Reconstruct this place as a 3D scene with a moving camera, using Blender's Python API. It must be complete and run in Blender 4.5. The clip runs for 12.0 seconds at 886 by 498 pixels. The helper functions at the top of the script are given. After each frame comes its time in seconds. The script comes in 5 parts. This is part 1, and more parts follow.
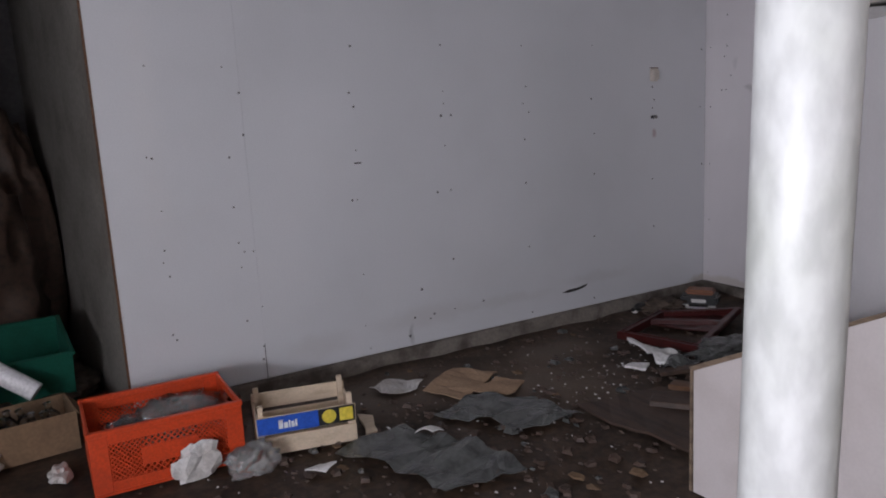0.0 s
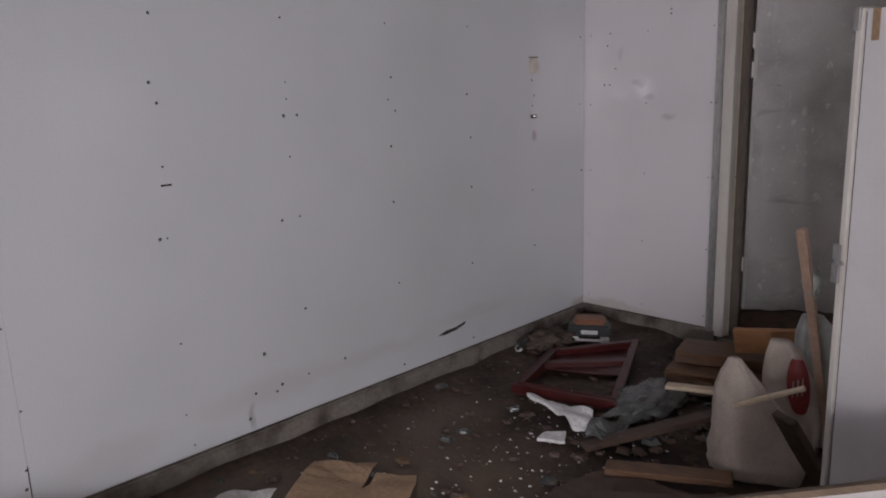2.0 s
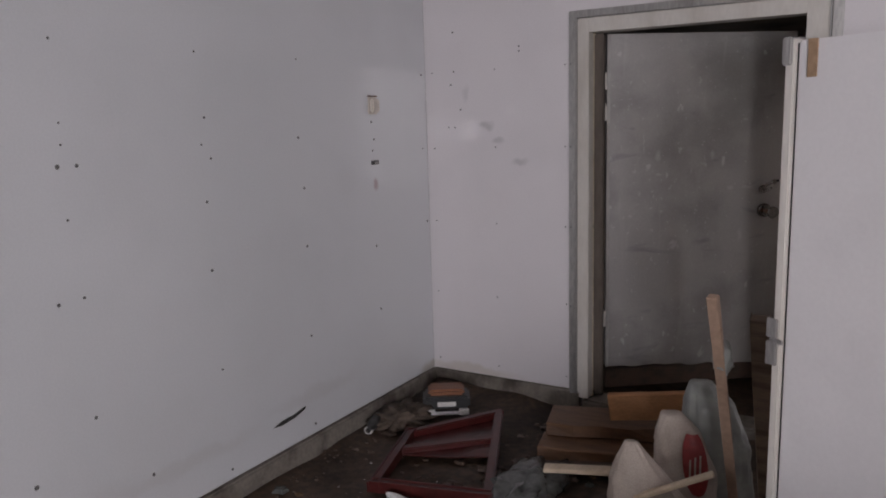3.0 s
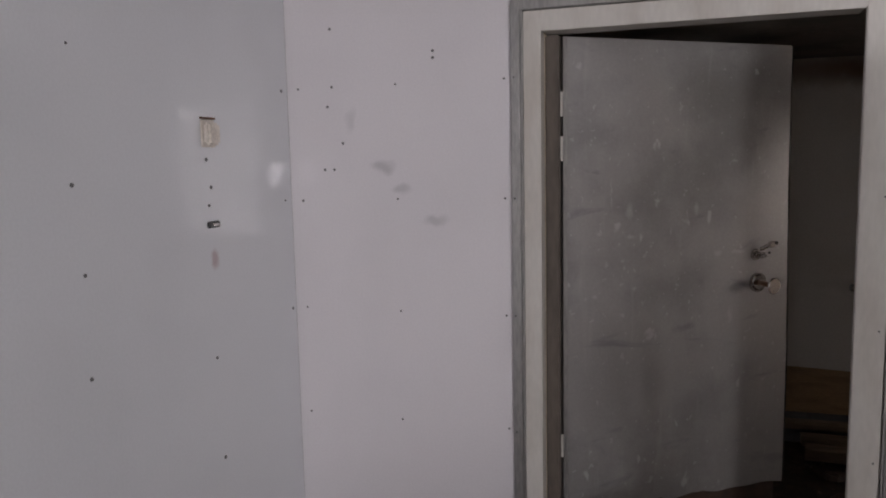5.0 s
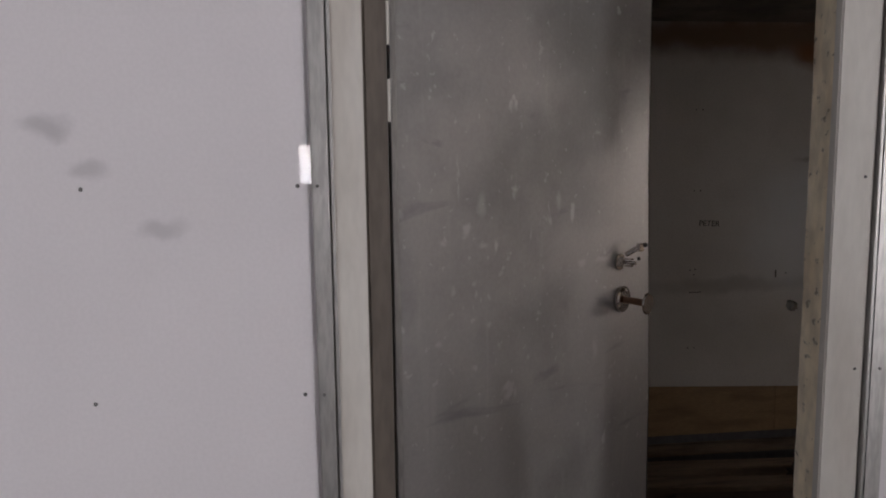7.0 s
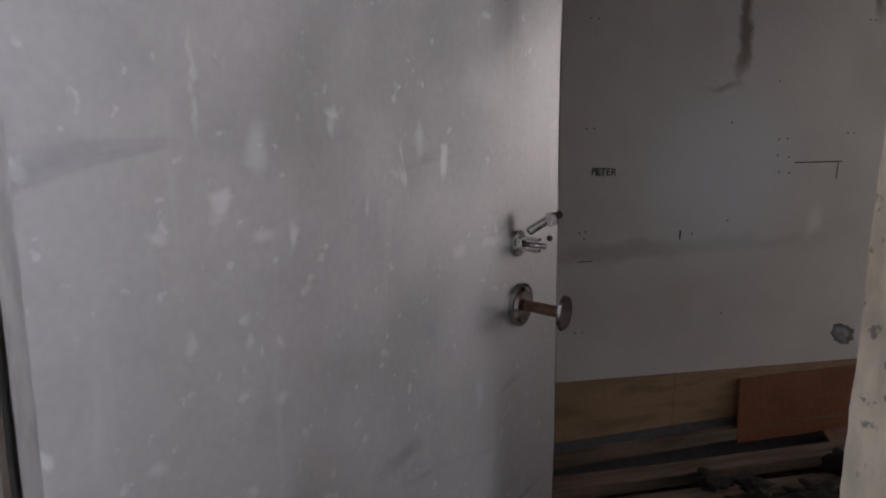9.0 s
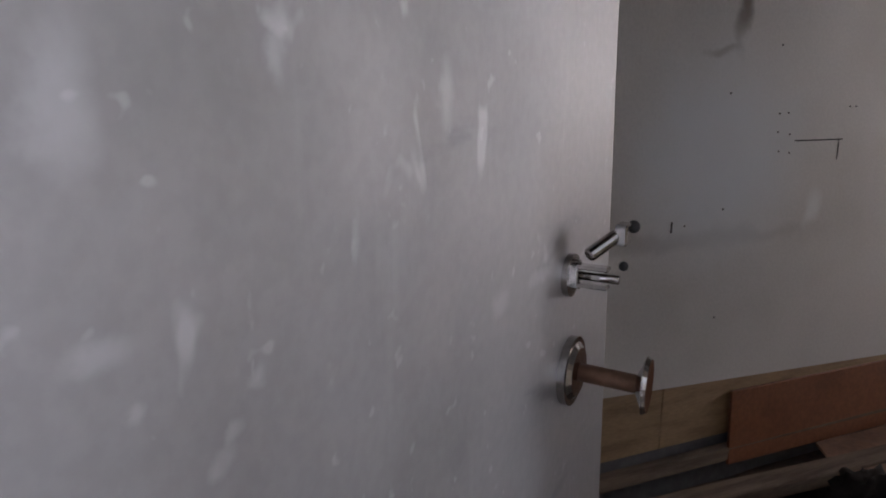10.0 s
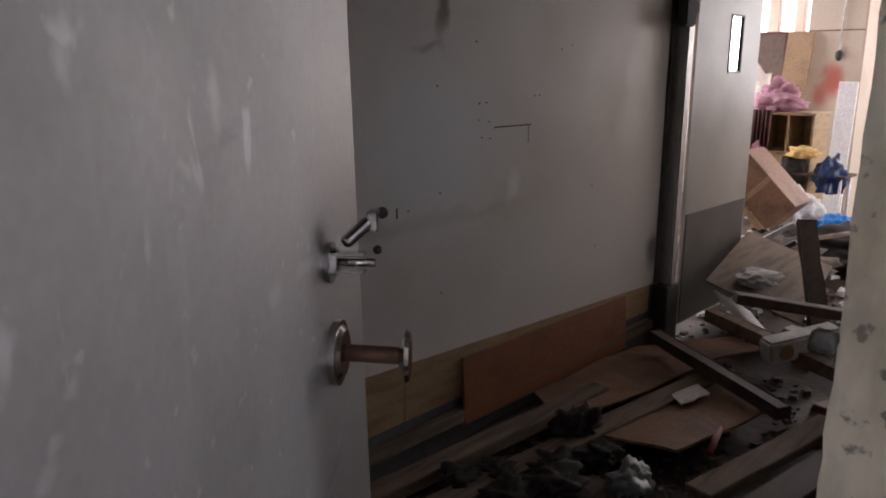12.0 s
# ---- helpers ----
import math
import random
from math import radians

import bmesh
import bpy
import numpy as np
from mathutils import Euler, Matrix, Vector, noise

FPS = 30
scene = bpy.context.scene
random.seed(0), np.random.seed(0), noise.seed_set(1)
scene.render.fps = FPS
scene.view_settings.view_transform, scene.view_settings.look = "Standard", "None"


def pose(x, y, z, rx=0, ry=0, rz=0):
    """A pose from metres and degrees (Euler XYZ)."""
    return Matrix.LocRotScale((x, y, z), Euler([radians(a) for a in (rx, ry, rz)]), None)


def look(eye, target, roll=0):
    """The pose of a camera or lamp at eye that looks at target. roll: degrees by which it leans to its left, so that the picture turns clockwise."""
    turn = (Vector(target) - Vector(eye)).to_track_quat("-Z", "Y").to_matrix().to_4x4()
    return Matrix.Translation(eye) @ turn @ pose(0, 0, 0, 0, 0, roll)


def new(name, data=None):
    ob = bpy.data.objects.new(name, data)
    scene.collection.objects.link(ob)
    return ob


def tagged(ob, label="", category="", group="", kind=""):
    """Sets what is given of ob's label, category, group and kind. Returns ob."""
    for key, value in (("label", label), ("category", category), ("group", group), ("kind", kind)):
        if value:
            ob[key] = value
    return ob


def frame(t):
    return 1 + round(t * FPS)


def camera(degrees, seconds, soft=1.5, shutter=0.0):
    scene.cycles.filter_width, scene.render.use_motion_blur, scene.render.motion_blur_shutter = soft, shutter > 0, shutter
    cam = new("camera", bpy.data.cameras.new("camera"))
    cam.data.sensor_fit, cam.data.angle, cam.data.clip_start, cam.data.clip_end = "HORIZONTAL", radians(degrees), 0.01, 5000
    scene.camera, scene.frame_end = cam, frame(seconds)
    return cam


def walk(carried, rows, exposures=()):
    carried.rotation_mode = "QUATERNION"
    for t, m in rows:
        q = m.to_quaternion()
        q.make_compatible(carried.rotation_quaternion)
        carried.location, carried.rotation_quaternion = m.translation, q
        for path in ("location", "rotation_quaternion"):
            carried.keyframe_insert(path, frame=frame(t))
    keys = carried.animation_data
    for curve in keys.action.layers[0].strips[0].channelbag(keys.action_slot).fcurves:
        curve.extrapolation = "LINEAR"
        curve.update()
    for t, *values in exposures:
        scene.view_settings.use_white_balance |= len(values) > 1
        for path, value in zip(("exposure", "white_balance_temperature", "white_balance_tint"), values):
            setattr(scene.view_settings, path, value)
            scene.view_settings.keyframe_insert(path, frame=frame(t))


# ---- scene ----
cam = camera(60.7, 12.0, soft=1.9)

PATH = [
    (0, (4.018, -4.672, 1.538), (2.315, -3.69, 1.171), -3.0),
    (0.5, (3.774, -4.604, 1.538), (2.019, -3.729, 1.142), -0.2),
    (1, (3.416, -4.465, 1.572), (1.715, -3.497, 1.157), -0.1),
    (1.5, (3.19, -4.338, 1.542), (1.597, -3.196, 1.143), -2.1),
    (2, (2.867, -4.237, 1.604), (1.488, -2.851, 1.177), -2.0),
    (2.5, (2.612, -4.033, 1.575), (1.433, -2.473, 1.158), -1.3),
    (3, (2.39, -3.827, 1.609), (1.373, -2.138, 1.271), -1.7),
    (3.2, (2.32, -3.73, 1.59), (1.309, -2.036, 1.254), -2.2),
    (4.8, (1.535, -2.829, 1.58), (0.914, -0.946, 1.317), -1.3),
    (5, (1.488, -2.679, 1.589), (0.879, -0.789, 1.355), -1.2),
    (5.5, (1.306, -2.343, 1.606), (0.828, -0.408, 1.435), -1.0),
    (6, (1.14, -2.048, 1.628), (0.941, -0.067, 1.44), -0.4),
    (6.5, (1.076, -1.789, 1.547), (1.145, 0.202, 1.369), -0.7),
    (7, (0.979, -1.545, 1.506), (1.206, 0.426, 1.257), -0.7),
    (7.2, (0.945, -1.47, 1.508), (1.25, 0.49, 1.262), -0.3),
    (8.8, (1.185, -0.678, 1.468), (1.786, 1.2, 1.135), 0.7),
    (9.1, (1.235, -0.528, 1.422), (1.87, 1.315, 0.976), 0.3),
    (9.5, (1.331, -0.206, 1.37), (2.039, 1.588, 0.842), 0.4),
    (10, (1.292, -0.035, 1.393), (2.126, 1.725, 0.939), 0.8),
    (10.5, (1.213, -0.118, 1.386), (2.171, 1.576, 0.925), 0.2),
    (11, (1.126, -0.2, 1.445), (2.293, 1.404, 1.182), -2.0),
    (11.2, (1.137, -0.134, 1.434), (2.393, 1.398, 1.155), -1.5),
    (11.5, (1.123, -0.105, 1.414), (2.515, 1.297, 1.102), -0.2),
    (12, (1.23, -0.05, 1.398), (2.649, 1.282, 0.936), 0.1),
]
walk(cam, [(t, look(e, g, r)) for t, e, g, r in PATH], exposures=[(0, -0.22, 6500, 20), (2.5, 0.1, 6850, 20), (5.5, 0.35, 6900, 18), (7.2, 0.55, 6850, 17), (8.8, 1.2, 6350, 17), (9.5, 1.85, 6000, 17), (10.5, 1.5, 6100, 17), (11.2, 1.4, 6150, 17), (12, 1.2, 6300, 18)])

# ---- light ----
world = bpy.data.worlds.new("sky")
scene.world = world
world.use_nodes = True
wn = world.node_tree
sky = wn.nodes.new("ShaderNodeTexSky")
sky.sky_type, sky.sun_disc = "NISHITA", False
sky.sun_elevation, sky.sun_rotation = radians(38), radians(200)
wn.links.new(sky.outputs[0], wn.nodes["Background"].inputs[0])
wn.nodes["Background"].inputs[1].default_value = 0.13

sun_data = bpy.data.lights.new("sun", "SUN")
sun_data.energy, sun_data.angle, sun_data.color = 1.0, radians(12), (1, 0.96, 0.9)
sun = new("sun", sun_data)
sun.matrix_world = look((20, 30, 30), (0, 0, 0))


def window_light(name, x, y, z, sx, sz, turn, watts, color=(0.9, 0.95, 1.0)):
    """Sky light that enters through an opening; it faces along +y turned by turn degrees."""
    d = bpy.data.lights.new(name, "AREA")
    d.shape, d.size, d.size_y, d.energy, d.color = "RECTANGLE", sx, sz, watts, color
    ob = new(name, d)
    ob.matrix_world = pose(x, y, z, 90, 0, turn)
    return ob


# room with the white panels: shop windows behind the walker
window_light("window_light", 0.43, -7.44, 1.4, 0.15, 0.42, 0, 3)
window_light("window_light", 3.83, -7.44, 1.43, 0.3, 0.33, 0, 44)
window_light("window_light", 4.38, -7.44, 1.43, 0.3, 0.33, 0, 44)
window_light("window_light", 5.5, -7.44, 1.5, 1.6, 2.0, 0, 145)
# hall beyond the passage
window_light("window_light", 10.44, 3.9, 1.85, 0.85, 1.3, 90, 46, (1, 0.95, 0.9))
window_light("window_light", 10.44, 3.0, 1.85, 0.5, 1.3, 90, 27, (1, 0.95, 0.9))
# added lamp at an unseen opening, brightens the door leaf and passage
window_light("window_light", 10.44, 0.3, 1.82, 1.7, 1.4, 90, 19, (1, 0.96, 0.91))
# two added side lamps, at unseen openings, that fill the hall
window_light("window_light", 7.6, 5.94, 1.8, 3.0, 1.4, 180, 92, (1, 0.95, 0.9))
window_light("window_light", 8.0, -2.94, 1.8, 2.4, 1.4, 0, 60, (1, 0.95, 0.9))


# ---- materials ----
def nd(nt, kind, **kw):
    n = nt.nodes.new(kind)
    for k, v in kw.items():
        n.inputs[k.replace("_", " ")].default_value = v
    return n


def mixc(nt, fac, a, b, mode="MIX"):
    m = nt.nodes.new("ShaderNodeMix")
    m.data_type, m.blend_type = "RGBA", mode
    for sock, v in ((m.inputs[0], fac), (m.inputs[6], a), (m.inputs[7], b)):
        if hasattr(v, "is_linked"):
            nt.links.new(v, sock)
        else:
            sock.default_value = (*v, 1) if isinstance(v, tuple) and len(v) == 3 else v
    return m.outputs[2]


def ramp(nt, sock, lo, hi, a=0.0, b=1.0):
    r = nt.nodes.new("ShaderNodeMapRange")
    r.interpolation_type = "SMOOTHSTEP"
    nt.links.new(sock, r.inputs[0])
    for i, v in enumerate((lo, hi, a, b)):
        r.inputs[i + 1].default_value = v
    return r.outputs[0]


def noise_tex(nt, coord, scale, detail=4.0, stretch=None, distort=0.0):
    n = nd(nt, "ShaderNodeTexNoise", Scale=scale, Detail=detail, Distortion=distort)
    if stretch:
        mp = nt.nodes.new("ShaderNodeMapping")
        mp.inputs["Scale"].default_value = stretch
        nt.links.new(coord, mp.inputs[0])
        coord = mp.outputs[0]
    nt.links.new(coord, n.inputs["Vector"])
    return n.outputs["Fac"]


def surface(name, base, dark=None, rough=0.6, metal=0.0, grain=60, stain=2.5, amount=0.5, bump=0.15, stretch=None, spread=0.12, transmit=0.0, blots=(), gloss_var=0.0):
    """Base colour broken by fine grain and by large stains towards dark. blots: smooth patches (centre, half size, colour, strength) in world metres."""
    m = bpy.data.materials.new(name)
    m.use_nodes = True
    nt = m.node_tree
    bs = nt.nodes["Principled BSDF"]
    geo = nt.nodes.new("ShaderNodeNewGeometry")
    pos = geo.outputs["Position"]
    dark = dark or tuple(c * 0.6 for c in base)
    big = noise_tex(nt, pos, stain, 5, stretch)
    fine = noise_tex(nt, pos, grain, 3, stretch)
    col = mixc(nt, ramp(nt, big, 0.42, 0.72, 0, amount), base, dark)
    fine_f = ramp(nt, fine, 0.3, 0.7, 1 - spread, 1 + spread)
    comb = nt.nodes.new("ShaderNodeCombineColor")
    for i in range(3):
        nt.links.new(fine_f, comb.inputs[i])
    col = mixc(nt, 1.0, col, comb.outputs[0], "MULTIPLY")
    if blots:
        wob = nd(nt, "ShaderNodeTexNoise", Scale=9.0, Detail=4.0)
        nt.links.new(pos, wob.inputs["Vector"])
        off = nt.nodes.new("ShaderNodeVectorMath")
        off.operation = "MULTIPLY_ADD"
        off.inputs[1].default_value, off.inputs[2].default_value = (0.09, 0.09, 0.09), (-0.045, -0.045, -0.045)
        nt.links.new(wob.outputs["Color"], off.inputs[0])
        add = nt.nodes.new("ShaderNodeVectorMath")
        nt.links.new(pos, add.inputs[0])
        nt.links.new(off.outputs[0], add.inputs[1])
        for centre, half, colour, strength in blots:
            sub = nt.nodes.new("ShaderNodeVectorMath")
            sub.operation = "SUBTRACT"
            nt.links.new(add.outputs[0], sub.inputs[0])
            sub.inputs[1].default_value = centre
            div = nt.nodes.new("ShaderNodeVectorMath")
            div.operation = "DIVIDE"
            nt.links.new(sub.outputs[0], div.inputs[0])
            div.inputs[1].default_value = half
            ln = nt.nodes.new("ShaderNodeVectorMath")
            ln.operation = "LENGTH"
            nt.links.new(div.outputs[0], ln.inputs[0])
            col = mixc(nt, ramp(nt, ln.outputs["Value"], 0.25, 1.1, strength, 0.0), col, colour)
    nt.links.new(col, bs.inputs["Base Color"])
    bs.inputs["Metallic"].default_value = metal
    if gloss_var:
        nt.links.new(ramp(nt, big, 0.35, 0.7, rough, rough + gloss_var), bs.inputs["Roughness"])
    else:
        bs.inputs["Roughness"].default_value = rough
    bs.inputs["Transmission Weight"].default_value = transmit
    if bump:
        bp = nd(nt, "ShaderNodeBump", Strength=bump, Distance=0.004)
        nt.links.new(fine, bp.inputs["Height"])
        nt.links.new(bp.outputs[0], bs.inputs["Normal"])
    return m


def leaf_metal(name):
    """Dull galvanised sheet with cloudy patches, pale splashes and vertical wipes."""
    m = surface(name, (0.42, 0.405, 0.402), (0.29, 0.278, 0.274), 0.46, 0.74, 90, 2.2, 0.9, 0.015, None, 0.03, gloss_var=0.2)
    nt = m.node_tree
    bs = nt.nodes["Principled BSDF"]
    pos = next(n for n in nt.nodes if n.type == "NEW_GEOMETRY").outputs["Position"]
    old = bs.inputs["Base Color"].links[0].from_socket
    wipes = noise_tex(nt, pos, 7, 4, (3.0, 3.0, 0.35), 0.6)
    col = mixc(nt, ramp(nt, wipes, 0.58, 0.8, 0, 0.25), old, (0.55, 0.54, 0.53))
    spots = noise_tex(nt, pos, 15, 3, (1, 1, 0.7), 0.4)
    col = mixc(nt, ramp(nt, spots, 0.66, 0.74, 0, 0.4), col, (0.75, 0.75, 0.76))
    specks = noise_tex(nt, pos, 42, 2)
    col = mixc(nt, ramp(nt, specks, 0.66, 0.74, 0, 0.22), col, (0.8, 0.8, 0.81))
    low = noise_tex(nt, pos, 5, 4, (0.6, 0.6, 2.2), 0.8)
    col = mixc(nt, ramp(nt, low, 0.6, 0.74, 0, 0.4), col, (0.16, 0.16, 0.18))
    # single dabs and runs of pale paint: along the leaf, height, half width, half height
    wob = nd(nt, "ShaderNodeTexNoise", Scale=45.0, Detail=3.0)
    nt.links.new(pos, wob.inputs["Vector"])
    off = nt.nodes.new("ShaderNodeVectorMath")
    off.operation = "MULTIPLY_ADD"
    off.inputs[1].default_value, off.inputs[2].default_value = (0.02, 0.02, 0.02), (-0.01, -0.01, -0.01)
    nt.links.new(wob.outputs["Color"], off.inputs[0])
    add = nt.nodes.new("ShaderNodeVectorMath")
    nt.links.new(pos, add.inputs[0])
    nt.links.new(off.outputs[0], add.inputs[1])
    for along, high, w, h in ((0.692, 1.196, 0.026, 0.016), (0.79, 1.196, 0.045, 0.01), (0.251, 1.191, 0.012, 0.012), (0.258, 1.165, 0.009, 0.012), (0.286, 1.28, 0.022, 0.012), (0.305, 1.149, 0.006, 0.014),
                              (0.378, 1.24, 0.01, 0.009), (0.358, 1.216, 0.01, 0.008), (0.301, 1.251, 0.008, 0.008), (0.246, 1.133, 0.006, 0.014), (0.755, 0.93, 0.02, 0.06), (0.586, 1.376, 0.014, 0.04),
                              (0.468, 1.294, 0.007, 0.026), (0.347, 1.206, 0.013, 0.011), (0.402, 1.4, 0.012, 0.02), (0.373, 1.259, 0.003, 0.035), (0.281, 1.38, 0.02, 0.04), (0.2, 1.45, 0.006, 0.07),
                              (0.3, 1.08, 0.016, 0.01), (0.34, 1.02, 0.008, 0.018), (0.25, 0.98, 0.014, 0.01), (0.45, 0.97, 0.01, 0.012), (0.5, 1.08, 0.012, 0.01), (0.62, 0.98, 0.008, 0.02), (0.4, 0.88, 0.012, 0.025),
                              (0.15, 1.3, 0.015, 0.012), (0.18, 1.18, 0.012, 0.016), (0.13, 1.06, 0.018, 0.012), (0.85, 1.0, 0.012, 0.01)):
        sub = nt.nodes.new("ShaderNodeVectorMath")
        sub.operation = "SUBTRACT"
        nt.links.new(add.outputs[0], sub.inputs[0])
        sub.inputs[1].default_value = (1.062 + along * 0.7933, 0.106 + along * 0.6088, high)
        div = nt.nodes.new("ShaderNodeVectorMath")
        div.operation = "DIVIDE"
        nt.links.new(sub.outputs[0], div.inputs[0])
        div.inputs[1].default_value = (w, w, h)
        ln = nt.nodes.new("ShaderNodeVectorMath")
        ln.operation = "LENGTH"
        nt.links.new(div.outputs[0], ln.inputs[0])
        col = mixc(nt, ramp(nt, ln.outputs["Value"], 0.2, 1.05, 0.28, 0.0), col, (0.74, 0.74, 0.75))
    nt.links.new(col, bs.inputs["Base Color"])
    return m


GREY = (0.5, 0.48, 0.48)
M = {}
M["panel"] = surface("white_laminate", (0.645, 0.65, 0.675), (0.585, 0.59, 0.61), 0.42, 0, 120, 1.6, 0.5, 0.015, None, 0.02,
                     blots=[((0, -2.5, 0.27), (0.2, 0.42, 0.09), GREY, 0.35), ((0, -1.9, 0.26), (0.2, 0.45, 0.05), GREY, 0.3),
                            ((0, -1.1, 0.3), (0.2, 0.4, 0.05), GREY, 0.3), ((0, -2.6, 0.17), (0.2, 0.02, 0.08), (0.3, 0.3, 0.32), 0.6),
                            ((0, -3.2, 0.22), (0.2, 0.25, 0.1), GREY, 0.35), ((0, 0, 0.12), (0.2, 0.2, 0.05), (0.35, 0.27, 0.18), 0.5),
                            ((0, -0.54, 1.28), (0.2, 0.03, 0.04), (0.42, 0.3, 0.32), 0.8)])
M["end_panel"] = surface("white_end_laminate", (0.69, 0.655, 0.675), (0.62, 0.59, 0.61), 0.4, 0, 120, 1.8, 0.5, 0.015, None, 0.02,
                         blots=[((0.39, 0, 1.57), (0.06, 0.2, 0.035), (0.42, 0.4, 0.42), 0.7), ((0.47, 0, 1.48), (0.05, 0.2, 0.03), (0.42, 0.4, 0.42), 0.6),
                                ((0.6, 0, 1.37), (0.06, 0.2, 0.03), (0.42, 0.4, 0.42), 0.6), ((0.26, 0, 1.74), (0.03, 0.2, 0.05), (0.5, 0.48, 0.5), 0.5),
                                ((0.25, 0, 0.12), (0.4, 0.2, 0.04), (0.45, 0.38, 0.28), 0.4)])
for key in ("panel", "end_panel"):
    pb = M[key].node_tree.nodes["Principled BSDF"]
    pb.inputs["Coat Weight"].default_value, pb.inputs["Coat Roughness"].default_value = 0.8, 0.03
BR = (0.16, 0.085, 0.035)
M["back_panel"] = surface("stained_back_laminate", (0.7, 0.67, 0.645), (0.52, 0.49, 0.45), 0.28, 0, 100, 1.3, 0.7, 0.02, None, 0.04,
                          blots=[((2.9, 1.75, 2.02), (1.6, 0.3, 0.13), BR, 0.9), ((3.06, 1.75, 1.93), (0.14, 0.3, 0.08), (0.25, 0.1, 0.03), 0.9),
                                 ((3.14, 1.75, 1.68), (0.035, 0.3, 0.26), (0.14, 0.1, 0.07), 0.85), ((3.76, 1.75, 1.85), (0.035, 0.3, 0.14), (0.16, 0.11, 0.07), 0.85),
                                 ((4.4, 1.75, 1.97), (0.5, 0.3, 0.16), (0.3, 0.24, 0.18), 0.5), ((4.35, 1.75, 1.3), (0.25, 0.3, 0.3), (0.45, 0.42, 0.38), 0.5),
                                 ((2.85, 1.75, 0.885), (0.8, 0.3, 0.045), (0.3, 0.28, 0.26), 0.45), ((3.07, 1.75, 1.47), (0.1, 0.3, 0.02), (0.25, 0.2, 0.15), 0.7),
                                 ((4.72, 1.75, 0.5), (0.1, 0.3, 0.12), (0.1, 0.09, 0.08), 0.8), ((3.1, 1.75, 1.15), (0.42, 0.3, 0.42), (0.76, 0.79, 0.83), 0.85), ((3.54, 1.75, 0.96), (0.05, 0.3, 0.09), (0.82, 0.83, 0.82), 0.8), ((4.42, 1.75, 1.15), (0.16, 0.3, 0.14), (0.8, 0.78, 0.74), 0.7), ((4.45, 1.75, 1.35), (0.12, 0.3, 0.2), (0.75, 0.72, 0.68), 0.6), ((3.9, 1.75, 1.55), (0.3, 0.3, 0.3), (0.5, 0.46, 0.41), 0.5)])
M["concrete"] = surface("raw_concrete", (0.2, 0.175, 0.15), (0.07, 0.055, 0.045), 0.85, 0, 50, 6, 1.0, 0.5)
M["floor"] = surface("dirty_wet_floor", (0.056, 0.033, 0.02), (0.018, 0.0105, 0.0066), 0.55, 0, 28, 1.7, 1.0, 0.8, None, 0.4, gloss_var=0.3,
                     blots=[((0.75, -2.2, 0), (0.7, 0.55, 0.3), (0.13, 0.09, 0.062), 0.8), ((0.4, -3.0, 0), (0.4, 0.7, 0.3), (0.125, 0.09, 0.066), 0.65), ((0.45, -1.75, 0), (0.3, 0.45, 0.3), (0.12, 0.085, 0.06), 0.7)])
M["frame_paint"] = surface("cream_frame_paint", (0.6, 0.57, 0.53), (0.42, 0.37, 0.32), 0.45, 0, 70, 5, 0.6, 0.05, (1, 1, 0.3), 0.035)
M["reveal"] = surface("peeling_reveal_paint", (0.8, 0.7, 0.54), (0.52, 0.4, 0.25), 0.7, 0, 30, 6, 0.7, 0.5, (1, 1, 0.45), 0.15)
nt = M["reveal"].node_tree
_p = next(n for n in nt.nodes if n.type == "NEW_GEOMETRY").outputs["Position"]
_c = mixc(nt, ramp(nt, noise_tex(nt, _p, 34, 6), 0.6, 0.68, 0, 0.7), nt.nodes["Principled BSDF"].inputs["Base Color"].links[0].from_socket, (0.12, 0.1, 0.08))
nt.links.new(_c, nt.nodes["Principled BSDF"].inputs["Base Color"])
M["alu"] = surface("dull_aluminium", (0.42, 0.41, 0.4), (0.28, 0.26, 0.25), 0.4, 0.8, 120, 6, 0.7, 0.05, (1, 1, 0.2))
M["leaf"] = leaf_metal("galvanised_sheet")
M["chrome"] = surface("worn_chrome", (0.55, 0.53, 0.51), (0.32, 0.29, 0.27), 0.15, 1.0, 80, 8, 0.5, 0.02)
M["rust"] = surface("rusty_steel", (0.2, 0.11, 0.07), (0.08, 0.05, 0.04), 0.6, 0.6, 90, 10, 0.7, 0.3)
M["black"] = surface("black_plastic", (0.02, 0.02, 0.021), None, 0.4, 0, 80, 6, 0.4, 0.1)
M["hole"] = surface("dark_hole", (0.03, 0.028, 0.026), None, 0.8, 0, 80, 6, 0.2, 0)
M["switch"] = surface("yellowed_plastic", (0.68, 0.62, 0.56), (0.5, 0.44, 0.38), 0.4, 0, 90, 9, 0.5, 0.05)
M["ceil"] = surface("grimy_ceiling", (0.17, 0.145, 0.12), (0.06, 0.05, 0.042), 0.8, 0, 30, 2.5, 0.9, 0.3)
M["ceil_white"] = surface("ceiling_paint", (0.6, 0.6, 0.6), (0.45, 0.43, 0.4), 0.7, 0, 40, 2, 0.6, 0.1)
M["plaster"] = surface("old_plaster", (0.42, 0.4, 0.38), (0.28, 0.25, 0.22), 0.8, 0, 40, 2, 0.8, 0.2)
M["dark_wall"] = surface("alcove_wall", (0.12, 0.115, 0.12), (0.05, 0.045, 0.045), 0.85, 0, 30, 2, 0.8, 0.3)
# dark grey base with random darker tone
M["return_wall"] = surface("return_wall_grey", (0.2, 0.185, 0.165), (0.12, 0.105, 0.09), 0.75, 0, 40, 3, 0.7, 0.2)
